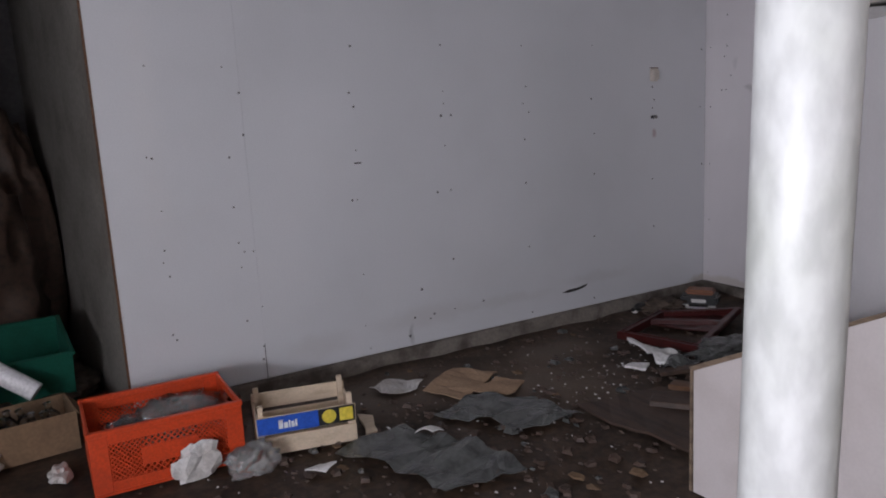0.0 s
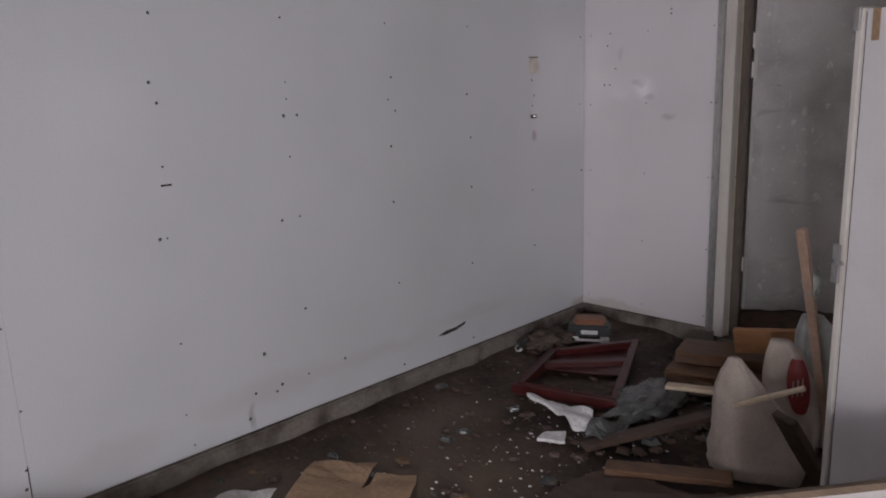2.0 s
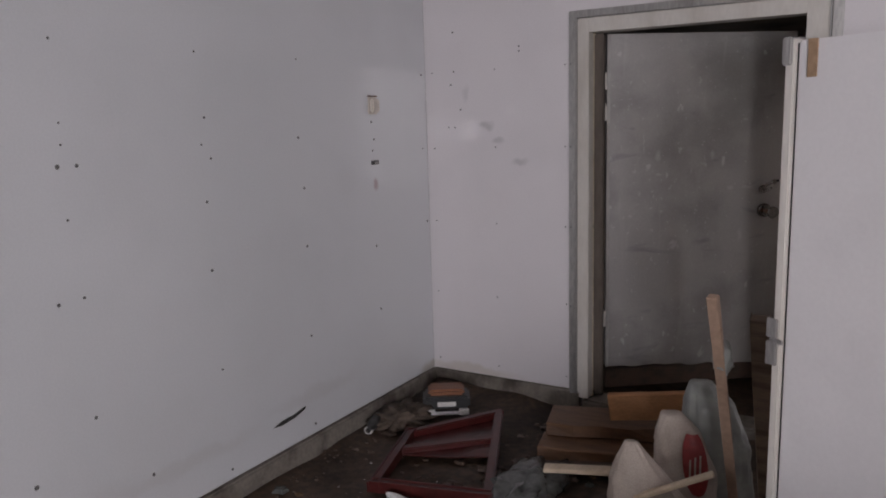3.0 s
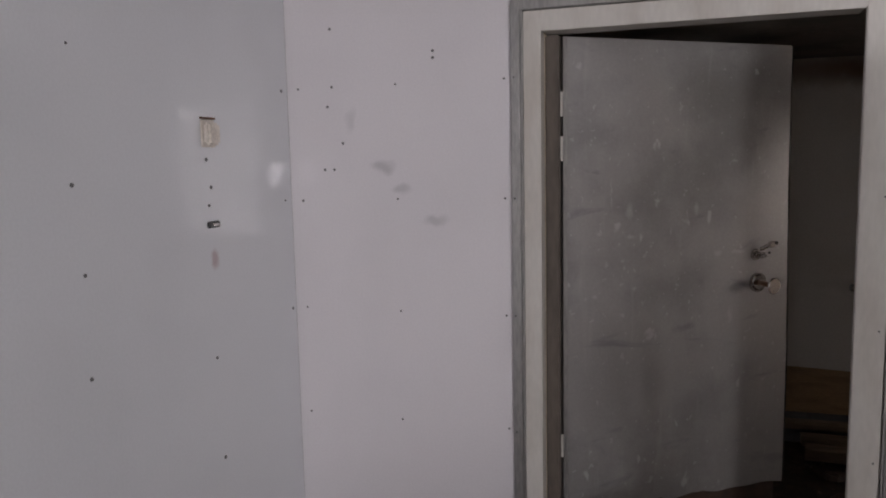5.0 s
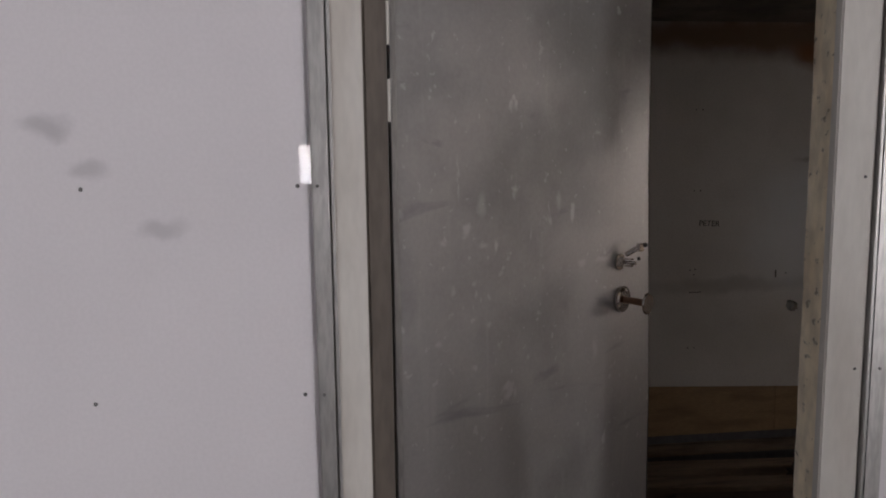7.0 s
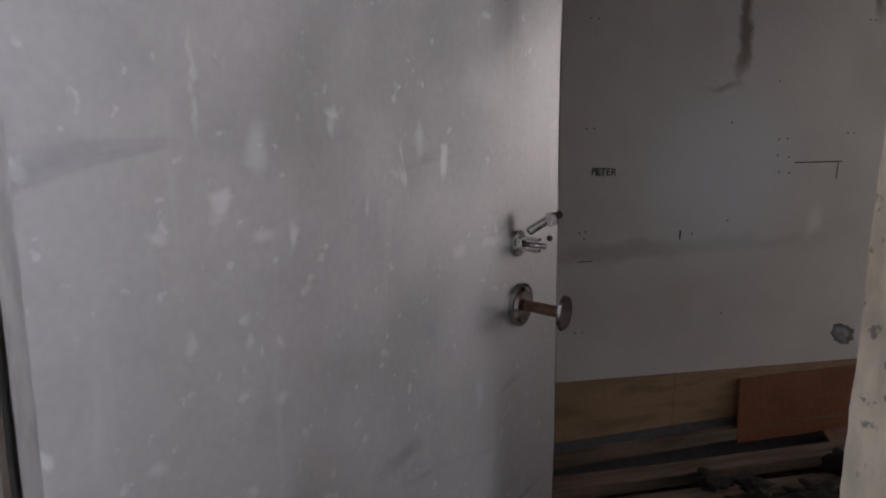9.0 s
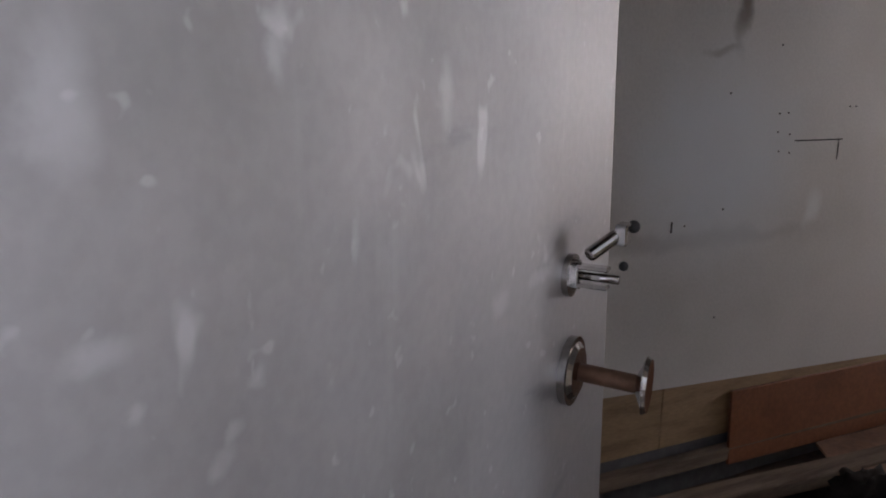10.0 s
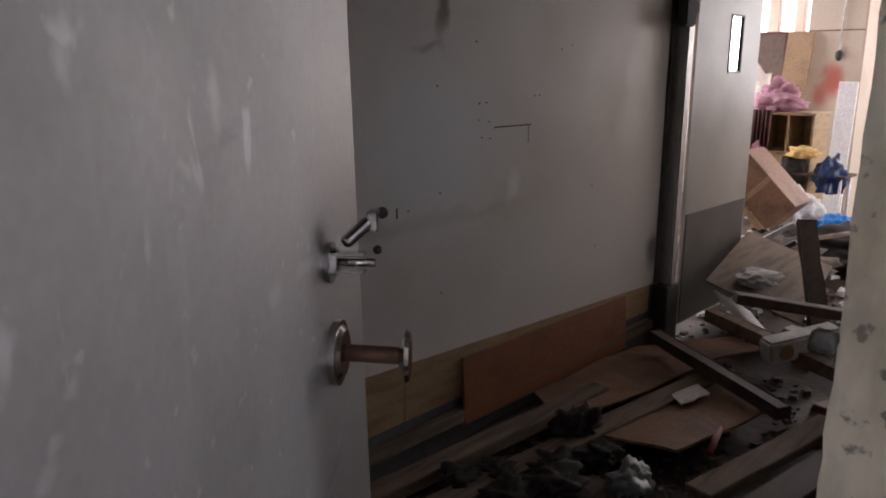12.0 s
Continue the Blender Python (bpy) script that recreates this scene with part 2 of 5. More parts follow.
M["orange"] = surface("orange_crate_plastic", (0.6, 0.06, 0.014), (0.36, 0.04, 0.016), 0.42, 0, 90, 5, 0.5, 0.08)
M["green"] = surface("green_crate_plastic", (0.008, 0.09, 0.06), (0.005, 0.045, 0.03), 0.4, 0, 90, 5, 0.5, 0.08)
M["pale_wood"] = surface("pale_softwood", (0.62, 0.5, 0.37), (0.45, 0.34, 0.23), 0.6, 0, 60, 5, 0.6, 0.15, (6, 1, 6))
M["brown_wood"] = surface("brown_wood", (0.14, 0.07, 0.036), (0.065, 0.034, 0.02), 0.55, 0, 40, 6, 0.7, 0.25, (1, 5, 5))
M["hardboard"] = surface("red_brown_hardboard", (0.23, 0.085, 0.036), (0.13, 0.045, 0.02), 0.45, 0, 60, 4, 0.6, 0.1)
M["plywood"] = surface("stained_plywood", (0.36, 0.24, 0.13), (0.2, 0.125, 0.065), 0.6, 0, 40, 5, 0.7, 0.15, (1, 1, 5))
M["grey_wood"] = surface("grey_weathered_wood", (0.2, 0.142, 0.1), (0.075, 0.05, 0.034), 0.8, 0, 50, 5, 0.8, 0.4, (0.5, 5, 5))
M["stick_wood"] = surface("handled_stick_wood", (0.33, 0.22, 0.16), (0.18, 0.11, 0.08), 0.6, 0, 50, 6, 0.7, 0.2)
M["dark_wood"] = surface("dark_wood", (0.075, 0.045, 0.032), (0.03, 0.02, 0.015), 0.6, 0, 50, 5, 0.7, 0.3, (0.5, 5, 5))
M["mahogany"] = surface("dark_red_varnish", (0.065, 0.01, 0.009), (0.022, 0.005, 0.004), 0.35, 0, 60, 6, 0.6, 0.1)
M["rust_sheet"] = surface("rust_brown_sheet", (0.26, 0.135, 0.08), (0.12, 0.065, 0.04), 0.6, 0, 50, 3.5, 0.9, 0.2)
M["cardboard"] = surface("cardboard", (0.36, 0.235, 0.145), (0.22, 0.14, 0.085), 0.8, 0, 60, 5, 0.6, 0.15)
# darker copy of cardboard, toned down because the lit box came out too bright
M["old_card"] = surface("darker_cardboard", (0.2, 0.125, 0.07), (0.1, 0.06, 0.035), 0.85, 0, 60, 5, 0.7, 0.15)
M["paper"] = surface("dirty_paper", (0.6, 0.58, 0.56), (0.36, 0.32, 0.29), 0.8, 0, 60, 9, 0.7, 0.2)
M["white"] = surface("chalky_white", (0.78, 0.77, 0.76), (0.55, 0.52, 0.5), 0.6, 0, 70, 14, 0.6, 0.2)
M["sack"] = surface("woven_sack", (0.45, 0.38, 0.33), (0.28, 0.23, 0.19), 0.65, 0, 220, 6, 0.6, 0.35)
M["red_print"] = surface("red_print", (0.24, 0.025, 0.025), (0.13, 0.02, 0.02), 0.5, 0, 60, 8, 0.5, 0.1)
M["film"] = surface("grey_plastic_film", (0.13, 0.135, 0.13), (0.04, 0.04, 0.04), 0.2, 0, 40, 12, 0.8, 0.4, transmit=0.25)
M["clear"] = surface("clear_glass", (0.85, 0.88, 0.86), None, 0.05, 0, 40, 8, 0.1, 0.02, transmit=1.0)
M["label_blue"] = surface("blue_label", (0.015, 0.09, 0.48), (0.01, 0.05, 0.3), 0.45, 0, 60, 12, 0.5, 0.03)
M["label_yellow"] = surface("yellow_label", (0.75, 0.6, 0.07), (0.6, 0.45, 0.05), 0.5, 0, 60, 12, 0.4, 0.03)
M["label_white"] = surface("white_print", (0.8, 0.8, 0.8), None, 0.5, 0, 60, 12, 0.2, 0.02)
M["board_white"] = surface("white_board_laminate", (0.62, 0.57, 0.56), (0.5, 0.45, 0.43), 0.4, 0, 90, 4, 0.6, 0.03, None, 0.02)
M["door_white"] = surface("white_door_laminate", (0.66, 0.64, 0.65), (0.55, 0.53, 0.54), 0.35, 0, 90, 2, 0.6, 0.02, None, 0.015)
M["pole"] = surface("scuffed_pole_paint", (0.52, 0.53, 0.52), (0.4, 0.42, 0.38), 0.4, 0, 40, 9, 0.7, 0.08, (1, 1, 0.5))
M["cloth_dark"] = surface("dark_cloth", (0.035, 0.027, 0.023), (0.012, 0.01, 0.009), 0.9, 0, 80, 9, 0.7, 0.2)
M["cloth_blue"] = surface("navy_plastic_bag", (0.01, 0.028, 0.11), (0.006, 0.01, 0.03), 0.3, 0, 60, 9, 0.7, 0.3)
M["bag_blue"] = surface("bright_blue_bag", (0.01, 0.25, 0.75), (0.01, 0.12, 0.45), 0.35, 0, 60, 9, 0.7, 0.3)
M["cloth_pink"] = surface("pink_cloth", (0.42, 0.22, 0.28), (0.26, 0.12, 0.17), 0.9, 0, 150, 7, 0.8, 0.4)
M["cloth_yellow"] = surface("yellow_cloth", (0.7, 0.48, 0.2), (0.5, 0.28, 0.1), 0.9, 0, 150, 9, 0.7, 0.4)
M["beige_wall"] = surface("beige_wall_paint", (0.55, 0.46, 0.38), (0.42, 0.34, 0.27), 0.7, 0, 40, 2, 0.6, 0.04, None, 0.03,
                          blots=[((9.0, 2.26, 1.3), (0.2, 0.12, 0.22), (0.42, 0.07, 0.05), 0.85), ((9.0, 2.36, 1.16), (0.2, 0.1, 0.14), (0.45, 0.1, 0.08), 0.7)])
M["grey_door"] = surface("beige_grey_door", (0.4, 0.37, 0.33), (0.3, 0.27, 0.24), 0.4, 0, 70, 2.5, 0.7, 0.02, None, 0.03,
                         blots=[((5.35, 1.7, 1.83), (0.2, 0.2, 0.08), (0.2, 0.15, 0.11), 0.6)])
M["kick"] = surface("dark_kick_plate", (0.13, 0.12, 0.105), (0.08, 0.072, 0.062), 0.4, 0.4, 70, 4, 0.6, 0.03, None, 0.04)
M["lamp_white"] = surface("white_enamel", (0.75, 0.74, 0.76), (0.6, 0.58, 0.58), 0.35, 0, 60, 7, 0.4, 0.03)
M["ground"] = surface("outside_ground", (0.2, 0.19, 0.17), (0.12, 0.13, 0.08), 0.9, 0, 8, 0.4, 0.8, 0.3)
M["orange_wood"] = surface("raw_orange_wood", (0.42, 0.2, 0.09), (0.26, 0.12, 0.055), 0.6, 0, 50, 5, 0.6, 0.15, (0.6, 5, 5))
M["bag_film"] = surface("milky_grey_film", (0.33, 0.34, 0.32), (0.16, 0.165, 0.155), 0.3, 0, 40, 10, 0.8, 0.4)
M["clear_film"] = surface("clear_plastic_film", (0.7, 0.7, 0.69), (0.4, 0.4, 0.39), 0.15, 0, 40, 10, 0.6, 0.4, transmit=0.8)
M["rebate"] = surface("grimy_rebate", (0.13, 0.105, 0.088), (0.06, 0.048, 0.04), 0.6, 0.1, 60, 6, 0.8, 0.15, (1, 1, 0.25))
M["crumb"] = surface("rubble", (0.1, 0.072, 0.055), (0.035, 0.025, 0.02), 0.85, 0, 40, 20, 0.9, 0.4)


# ---- mesh helpers ----
def box(bm, lo, hi, m=None):
    r = bmesh.ops.create_cube(bm, size=1)["verts"]
    lo, hi = Vector(lo), Vector(hi)
    for v in r:
        v.co = Vector([lo[i] + (v.co[i] + 0.5) * (hi[i] - lo[i]) for i in range(3)])
        if m:
            v.co = m @ v.co
    return r


def rod(bm, a, b, r, seg=14, r2=None):
    a, b = Vector(a), Vector(b)
    m = Matrix.Translation((a + b) / 2) @ (b - a).to_track_quat("Z", "Y").to_matrix().to_4x4()
    return bmesh.ops.create_cone(bm, cap_ends=True, segments=seg, radius1=r, radius2=r if r2 is None else r2, depth=(b - a).length, matrix=m)["verts"]


def soften(bm, w=0.004, seg=2):
    bmesh.ops.bevel(bm, geom=[e for e in bm.edges if e.is_manifold and e.calc_face_angle(0) > 0.6], offset=w, segments=seg, affect="EDGES", clamp_overlap=True)


def part(name, bm, material, parent=None, label="", smooth=False, kind=""):
    me = bpy.data.meshes.new(name)
    bm.normal_update()
    bm.to_mesh(me)
    bm.free()
    me.materials.append(material)
    for p in me.polygons:
        p.use_smooth = smooth
    ob = new(name, me)
    if parent:
        ob.parent = parent
    if label:
        ob["label"] = label
    if kind:
        ob["kind"] = kind
    return ob


def boxes(name, spans, material, parent=None, label="", bevel=0.0, m=None):
    bm = bmesh.new()
    for lo, hi in spans:
        box(bm, lo, hi, m)
    if bevel:
        soften(bm, bevel)
    return part(name, bm, material, parent, label)


def root(name, m=None):
    e = new(name)
    e.empty_display_size = 0.1
    if m is not None:
        e.matrix_world = m
    return e


def lump(name, centre, size, material, seed, rough=0.35, sub=4, parent=None, scale=2.2, flat=True, smooth=True, fold=0.0):
    """A crumpled bag or heap: a ball pushed about by noise, flattened at its base."""
    bm = bmesh.new()
    bmesh.ops.create_icosphere(bm, subdivisions=sub, radius=1)
    for v in bm.verts:
        n = v.co.normalized()
        q = n * scale + Vector((seed * 7.3, seed * 3.1, seed))
        d = 1 + rough * noise.noise(q) + rough * 0.5 * noise.noise(q * 2.7) + rough * 0.1 * noise.noise(q * 6.5)
        if fold:
            d += fold * abs(noise.noise(q * 1.8 + Vector((5, 5, 5))))
        v.co = Vector((n.x * d * size[0], n.y * d * size[1], n.z * d * size[2]))
        if flat and v.co.z < -size[2] * 0.72:
            v.co.z = -size[2] * 0.72
    low = min(v.co.z for v in bm.verts)
    for v in bm.verts:
        v.co += Vector((centre[0], centre[1], centre[2] - low))
    return part(name, bm, material, parent, smooth=smooth)


def sheet(name, outline, z, material, seed, thick=0.004, wave=0.01, cuts=3, parent=None, tilt=None):
    """A flat piece of paper, board or film with a ragged outline, slightly warped."""
    bm = bmesh.new()
    rnd = random.Random(seed)
    pts = []
    n = len(outline)
    for i in range(n):
        a, b = Vector(outline[i]), Vector(outline[(i + 1) % n])
        for k in range(cuts):
            p = a.lerp(b, k / cuts)
            s = (b - a).length * 0.05 if k else 0
            pts.append(p + Vector((rnd.uniform(-s, s), rnd.uniform(-s, s))))
    f = bm.faces.new([bm.verts.new((p.x, p.y, 0)) for p in pts])
    bmesh.ops.triangulate(bm, faces=[f])
    bmesh.ops.subdivide_edges(bm, edges=bm.edges[:], cuts=2, use_grid_fill=True)
    for v in bm.verts:
        v.co.z = abs(noise.noise(Vector((v.co.x * 6, v.co.y * 6, seed)))) * wave * 2.5
    r = bmesh.ops.extrude_face_region(bm, geom=bm.faces[:])
    for v in [g for g in r["geom"] if isinstance(g, bmesh.types.BMVert)]:
        v.co.z += thick
    bmesh.ops.recalc_face_normals(bm, faces=bm.faces[:])
    for v in bm.verts:
        v.co.z += z
        if tilt:
            v.co.z += tilt[0] * (v.co.x - outline[0][0]) + tilt[1] * (v.co.y - outline[0][1])
    return part(name, bm, material, parent)


def plank(name, a, b, width, thick, material, label, cat="plank", roll=0.0, group=""):
    """A board whose centre line runs from a to b."""
    a, b = Vector(a), Vector(b)
    d = b - a
    m = Matrix.Translation(a) @ d.to_track_quat("X", "Z").to_matrix().to_4x4() @ pose(0, 0, 0, roll)
    bm = bmesh.new()
    box(bm, (0, -width / 2, -thick / 2), (d.length, width / 2, thick / 2))
    bmesh.ops.subdivide_edges(bm, edges=[e for e in bm.edges if abs(e.verts[0].co.x - e.verts[1].co.x) > 0.01], cuts=4)
    for v in bm.verts:
        v.co.y += 0.012 * width / 0.1 * noise.noise(Vector((v.co.x * 7, v.co.z * 40, a.x * 9)))
        v.co.z += 0.002 * noise.noise(Vector((v.co.x * 9, v.co.y * 30, a.y * 9)))
    bm.transform(m)
    soften(bm, min(0.004, thick * 0.2), 1)
    return tagged(part(name, bm, material), label, cat, group)


def scatter(name, spans, count, size, material, seed, flat=0.3, label="", z=0.0):
    """Many small bits lying about, joined."""
    rnd = random.Random(seed)
    verts, faces = [], []
    for _ in range(count):
        x0, y0, x1, y1 = rnd.choice(spans)
        c = Vector((rnd.uniform(x0, x1), rnd.uniform(y0, y1), z))
        s = size * rnd.uniform(0.3, 1.0) ** 1.6
        a, k = rnd.uniform(0, 6.28), rnd.randint(4, 6)
        i0 = len(verts)
        for h, sc in ((0, 1.0), (1, 0.72)):
            for j in range(k):
                w = a + 6.283 * j / k
                rr = s * sc * rnd.uniform(0.6, 1.15)
                verts.append((c.x + rr * math.cos(w), c.y + rr * math.sin(w) * 0.75, c.z + h * s * flat * rnd.uniform(0.6, 1.4)))
        faces.append([i0 + k + j for j in range(k)])
        for j in range(k):
            faces.append((i0 + j, i0 + (j + 1) % k, i0 + k + (j + 1) % k, i0 + k + j))
    me = bpy.data.meshes.new(name)
    me.from_pydata(verts, [], faces)
    me.materials.append(material)
    return tagged(new(name, me), label, "debris", "", "stuff")


def struct(ob, label="", cat=""):
    return tagged(ob, label, cat, "", "structure")


# ---- structure: panelled room ----
ground = struct(boxes("ground", [((-300, -300, -0.45), (300, 300, -0.35))], M["ground"]), "bare ground outside the building", "ground")

bm = bmesh.new()
bmesh.ops.create_grid(bm, x_segments=230, y_segments=240, size=1)
for v in bm.verts:
    v.co = Vector((-2.7 + (v.co.x + 1) / 2 * 13.4, -7.6 + (v.co.y + 1) / 2 * 13.8, 0))
    v.co.z = 0.012 * noise.noise(v.co * 1.7) + 0.007 * noise.noise(v.co * 6) - 0.012
    if v.co.y < 0 and v.co.x > -0.02 and v.co.y > -4.3:
        heap = 0.6 + 0.8 * noise.noise(Vector((v.co.x * 3, v.co.y * 3, 5)))
        v.co.z += 0.055 * heap * (math.exp(-max(v.co.x, 0) / 0.1) + math.exp(v.co.y / 0.1) * (v.co.x < 0.95))
floor = struct(part("floor", bm, M["floor"], smooth=True), "dark brown dirty wet concrete floor with dried mud", "floor")

wall_west = struct(boxes("wall_west", [((-0.16, -4.24, -0.1), (-0.012, 0.0, 2.7))], M["plaster"]), "partition behind white wall panels", "wall")
for lo, hi in ((-4.24, -3.5306), (-3.5298, -0.002)):
    boxes("panel", [((-0.011, lo, 0.1), (0.0, hi, 2.7))], M["panel"], wall_west, "white laminate wall panel")
boxes("kerb", [((-0.012, -4.2, -0.05), (0.025, -0.0, 0.094))], M["concrete"], wall_west, "rough concrete kerb under the panels", 0.008)

OX0, OX1, OZ = 1.0, 1.975, 2.025
wall_north = struct(boxes("wall_north", [((-0.16, 0.012, -0.1), (0.94, 0.148, 2.7)), ((2.1, 0.012, -0.1), (6.5, 0.148, 2.7)), ((0.94, 0.012, 2.09), (2.1, 0.148, 2.7))], M["plaster"]),
                    "partition wall with a cold-room doorway", "wall")
boxes("panel", [((0.0, 0.0, 0.1), (0.9, 0.011, 2.7))], M["end_panel"], wall_north, "white laminate wall panel")
boxes("panel", [((2.15, 0.0, 0.1), (6.5, 0.011, 2.7))], M["end_panel"], wall_north, "white laminate wall panel")
boxes("panel", [((0.9, 0.0, 2.136), (2.15, 0.011, 2.7))], M["end_panel"], wall_north, "white laminate wall panel")
boxes("kerb", [((0.0, -0.02, -0.05), (0.95, 0.012, 0.094))], M["concrete"], wall_north, "stained concrete kerb under the panels", 0.006)
boxes("kerb", [((2.1, -0.02, -0.05), (6.5, 0.012, 0.094))], M["concrete"], wall_north, "", 0.006)

bm = bmesh.new()
south_openings = ((0.34, 0.52, 1.17, 1.63), (3.66, 4.0, 1.25, 1.61), (4.21, 4.55, 1.25, 1.61), (4.68, 6.32, 0.48, 2.52))
at = -2.7
for x0, x1, z0, z1 in south_openings:
    box(bm, (at, -7.6, -0.1), (x0, -7.48, 2.7))
    box(bm, (x0, -7.6, -0.1), (x1, -7.48, z0))
    box(bm, (x0, -7.6, z1), (x1, -7.48, 2.7))
    at = x1
box(bm, (at, -7.6, -0.1), (6.6, -7.48, 2.7))
wall_south = struct(part("wall_south", bm, M["plaster"]), "plastered front wall with four windows", "wall")
wall_east = struct(boxes("wall_east", [((6.5, -7.6, -0.1), (6.62, 0.012, 2.7))], M["plaster"]), "plain plastered side wall", "wall")
ceiling = struct(boxes("ceiling", [((-2.7, -7.6, 2.7), (6.62, 0.15, 2.82))], M["ceil_white"]), "off-white ceiling", "ceiling")

# dark alcove beside the end of the panelled wall
bm = bmesh.new()
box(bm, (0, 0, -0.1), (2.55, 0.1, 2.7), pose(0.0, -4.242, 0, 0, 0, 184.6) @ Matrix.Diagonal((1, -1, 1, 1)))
struct(part("wall_return", bm, M["return_wall"]), "dark grey return wall beside the alcove", "wall")
# second box is an added, unseen partition that shades the alcove
struct(boxes("wall_alcove", [((-2.7, -7.48, -0.1), (-2.58, -4.0, 2.7)), ((-2.58, -5.55, -0.1), (-0.05, -5.4, 2.7))], M["dark_wall"]), "dark alcove wall plus an added partition that keeps window light out", "wall")
trim = struct(boxes("trim", [((-0.016, -4.252, 0.1), (0.003, -4.2415, 2.7))], M["brown_wood"]), "thin brown wooden edge strip", "trim")

# ---- doorway casing ----
door_frame = struct(root("door_frame"), "cream painted doorway casing with dull aluminium edging", "door frame")
boxes("edging", [((0.894, -0.022, 0.08), (0.928, 0.012, 2.136))], M["alu"], door_frame, "dull aluminium edging", 0.003)
boxes("edging", [((2.112, -0.022, 0.08), (2.154, 0.012, 2.136))], M["alu"], door_frame, "dull aluminium edging", 0.003)
boxes("edging", [((0.928, -0.022, 2.1), (2.112, 0.012, 2.136))], M["alu"], door_frame, "dull aluminium edging", 0.003)
boxes("edging_lip", [((0.932, -0.026, 0.08), (0.938, 0.012, 2.1))], M["alu"], door_frame, "", 0.001)
boxes("edging_lip", [((2.102, -0.026, 0.08), (2.108, 0.012, 2.1))], M["alu"], door_frame, "", 0.001)
boxes("casing", [((0.938, -0.014, 0.06), (OX0, 0.06, OZ + 0.07))], M["frame_paint"], door_frame, "", 0.003)
boxes("casing", [((2.008, -0.014, 0.06), (2.102, 0.012, OZ + 0.07))], M["frame_paint"], door_frame, "", 0.003)
boxes("casing", [((OX0, -0.014, OZ), (2.008, 0.1, OZ + 0.07))], M["frame_paint"], door_frame, "", 0.003)


def ragged_reveal(x0, x1, y0, y1, z0, z1, sgn):
    bm = bmesh.new()
    box(bm, (x0, y0, z0), (x1, y1, z1))
    bmesh.ops.subdivide_edges(bm, edges=[e for e in bm.edges if abs(e.verts[0].co.z - e.verts[1].co.z) > 0.5], cuts=70)
    for v in bm.verts:
        if v.co.y > (y0 + y1) / 2:
            n = noise.noise(Vector((1, 4, v.co.z * 6))) * 0.003 + noise.noise(Vector((v.co.x * 9, 4, v.co.z * 23))) * 0.004
            v.co.y += n
            v.co.x += sgn * n * 0.2
    return bm


part("reveal", ragged_reveal(2.058, 2.1, 0.0125, 0.161, 0.03, 2.09, 1), M["reveal"], door_frame, "peeling yellowed door reveal")
part("reveal", ragged_reveal(0.94, 1.0, 0.061, 0.15, 0.03, 2.09, -1), M["reveal"], door_frame, "peeling yellowed door reveal")
boxes("sill", [((0.96, -0.015, -0.04), (2.05, 0.16, 0.05))], M["concrete"], door_frame, "dirty concrete door sill", 0.012)
boxes("gasket", [((1.001, 0.064, 0.06), (1.052, 0.1, 2.022))], M["rebate"], door_frame, "dark dirty rubber gasket", 0.006)

# ---- metal door leaf, standing open into the passage ----
DA = math.degrees(math.atan2(0.63, 0.821))
door_1 = struct(root("door_1", pose(1.062, 0.106, 0, 0, 0, DA)), "dull galvanised metal cold-room door standing open", "door")


def warp(x, z):
    """How far the sagging leaf bows towards the room at its free lower edge."""
    return -0.018 * min(1.0, max(0.0, (1.5 - z) / 0.75)) * max(0.0, x) / 1.047


bm = bmesh.new()
box(bm, (0, 0, 0.19), (1.047, 0.07, 2.02))
bmesh.ops.subdivide_edges(bm, edges=[e for e in bm.edges if abs(e.verts[0].co.x - e.verts[1].co.x) > 0.5], cuts=40)
bmesh.ops.subdivide_edges(bm, edges=[e for e in bm.edges if abs(e.verts[0].co.z - e.verts[1].co.z) > 0.5], cuts=12)
for v in bm.verts:
    v.co.y += warp(v.co.x, v.co.z)
for v in bm.verts:
    if v.co.z < 0.5:
        v.co.z += 0.022 * noise.noise(Vector((v.co.x * 9, 3, 1))) + 0.03 * (1 - v.co.x / 1.047)
soften(bm, 0.004, 2)
part("door_leaf", bm, M["leaf"], door_1)
bm = bmesh.new()
box(bm, (1.0475, 0.003, 0.2), (1.054, 0.066, 2.015))
bmesh.ops.subdivide_edges(bm, edges=[e for e in bm.edges if abs(e.verts[0].co.z - e.verts[1].co.z) > 0.5], cuts=12)
for v in bm.verts:
    v.co.y += warp(v.co.x, v.co.z)
part("edge_gasket", bm, M["hole"], door_1, "dark rubber edge gasket")
boxes("edge_strip", [((-0.006, -0.005, 0.22), (0.012, -0.0005, 2.018))], M["alu"], door_1, "bright scuffed edge strip", 0.001)
boxes("bottom_edge", [((0.0, 0.012, 0.09), (1.03, 0.06, 0.2))], M["dark_wood"], door_1, "dark rotten door bottom", 0.006)
for z in (0.5, 1.62, 1.78):
    bm = bmesh.new()
    box(bm, (-0.03, 0.0, z - 0.04), (-0.002, 0.003, z + 0.04), pose(0, -0.0015, 0))
    rod(bm, (-0.014, -0.006, z - 0.045), (-0.014, -0.006, z + 0.045), 0.005, 10)
    part("hinge", bm, M["frame_paint"], door_1, "paint-spattered steel hinge")
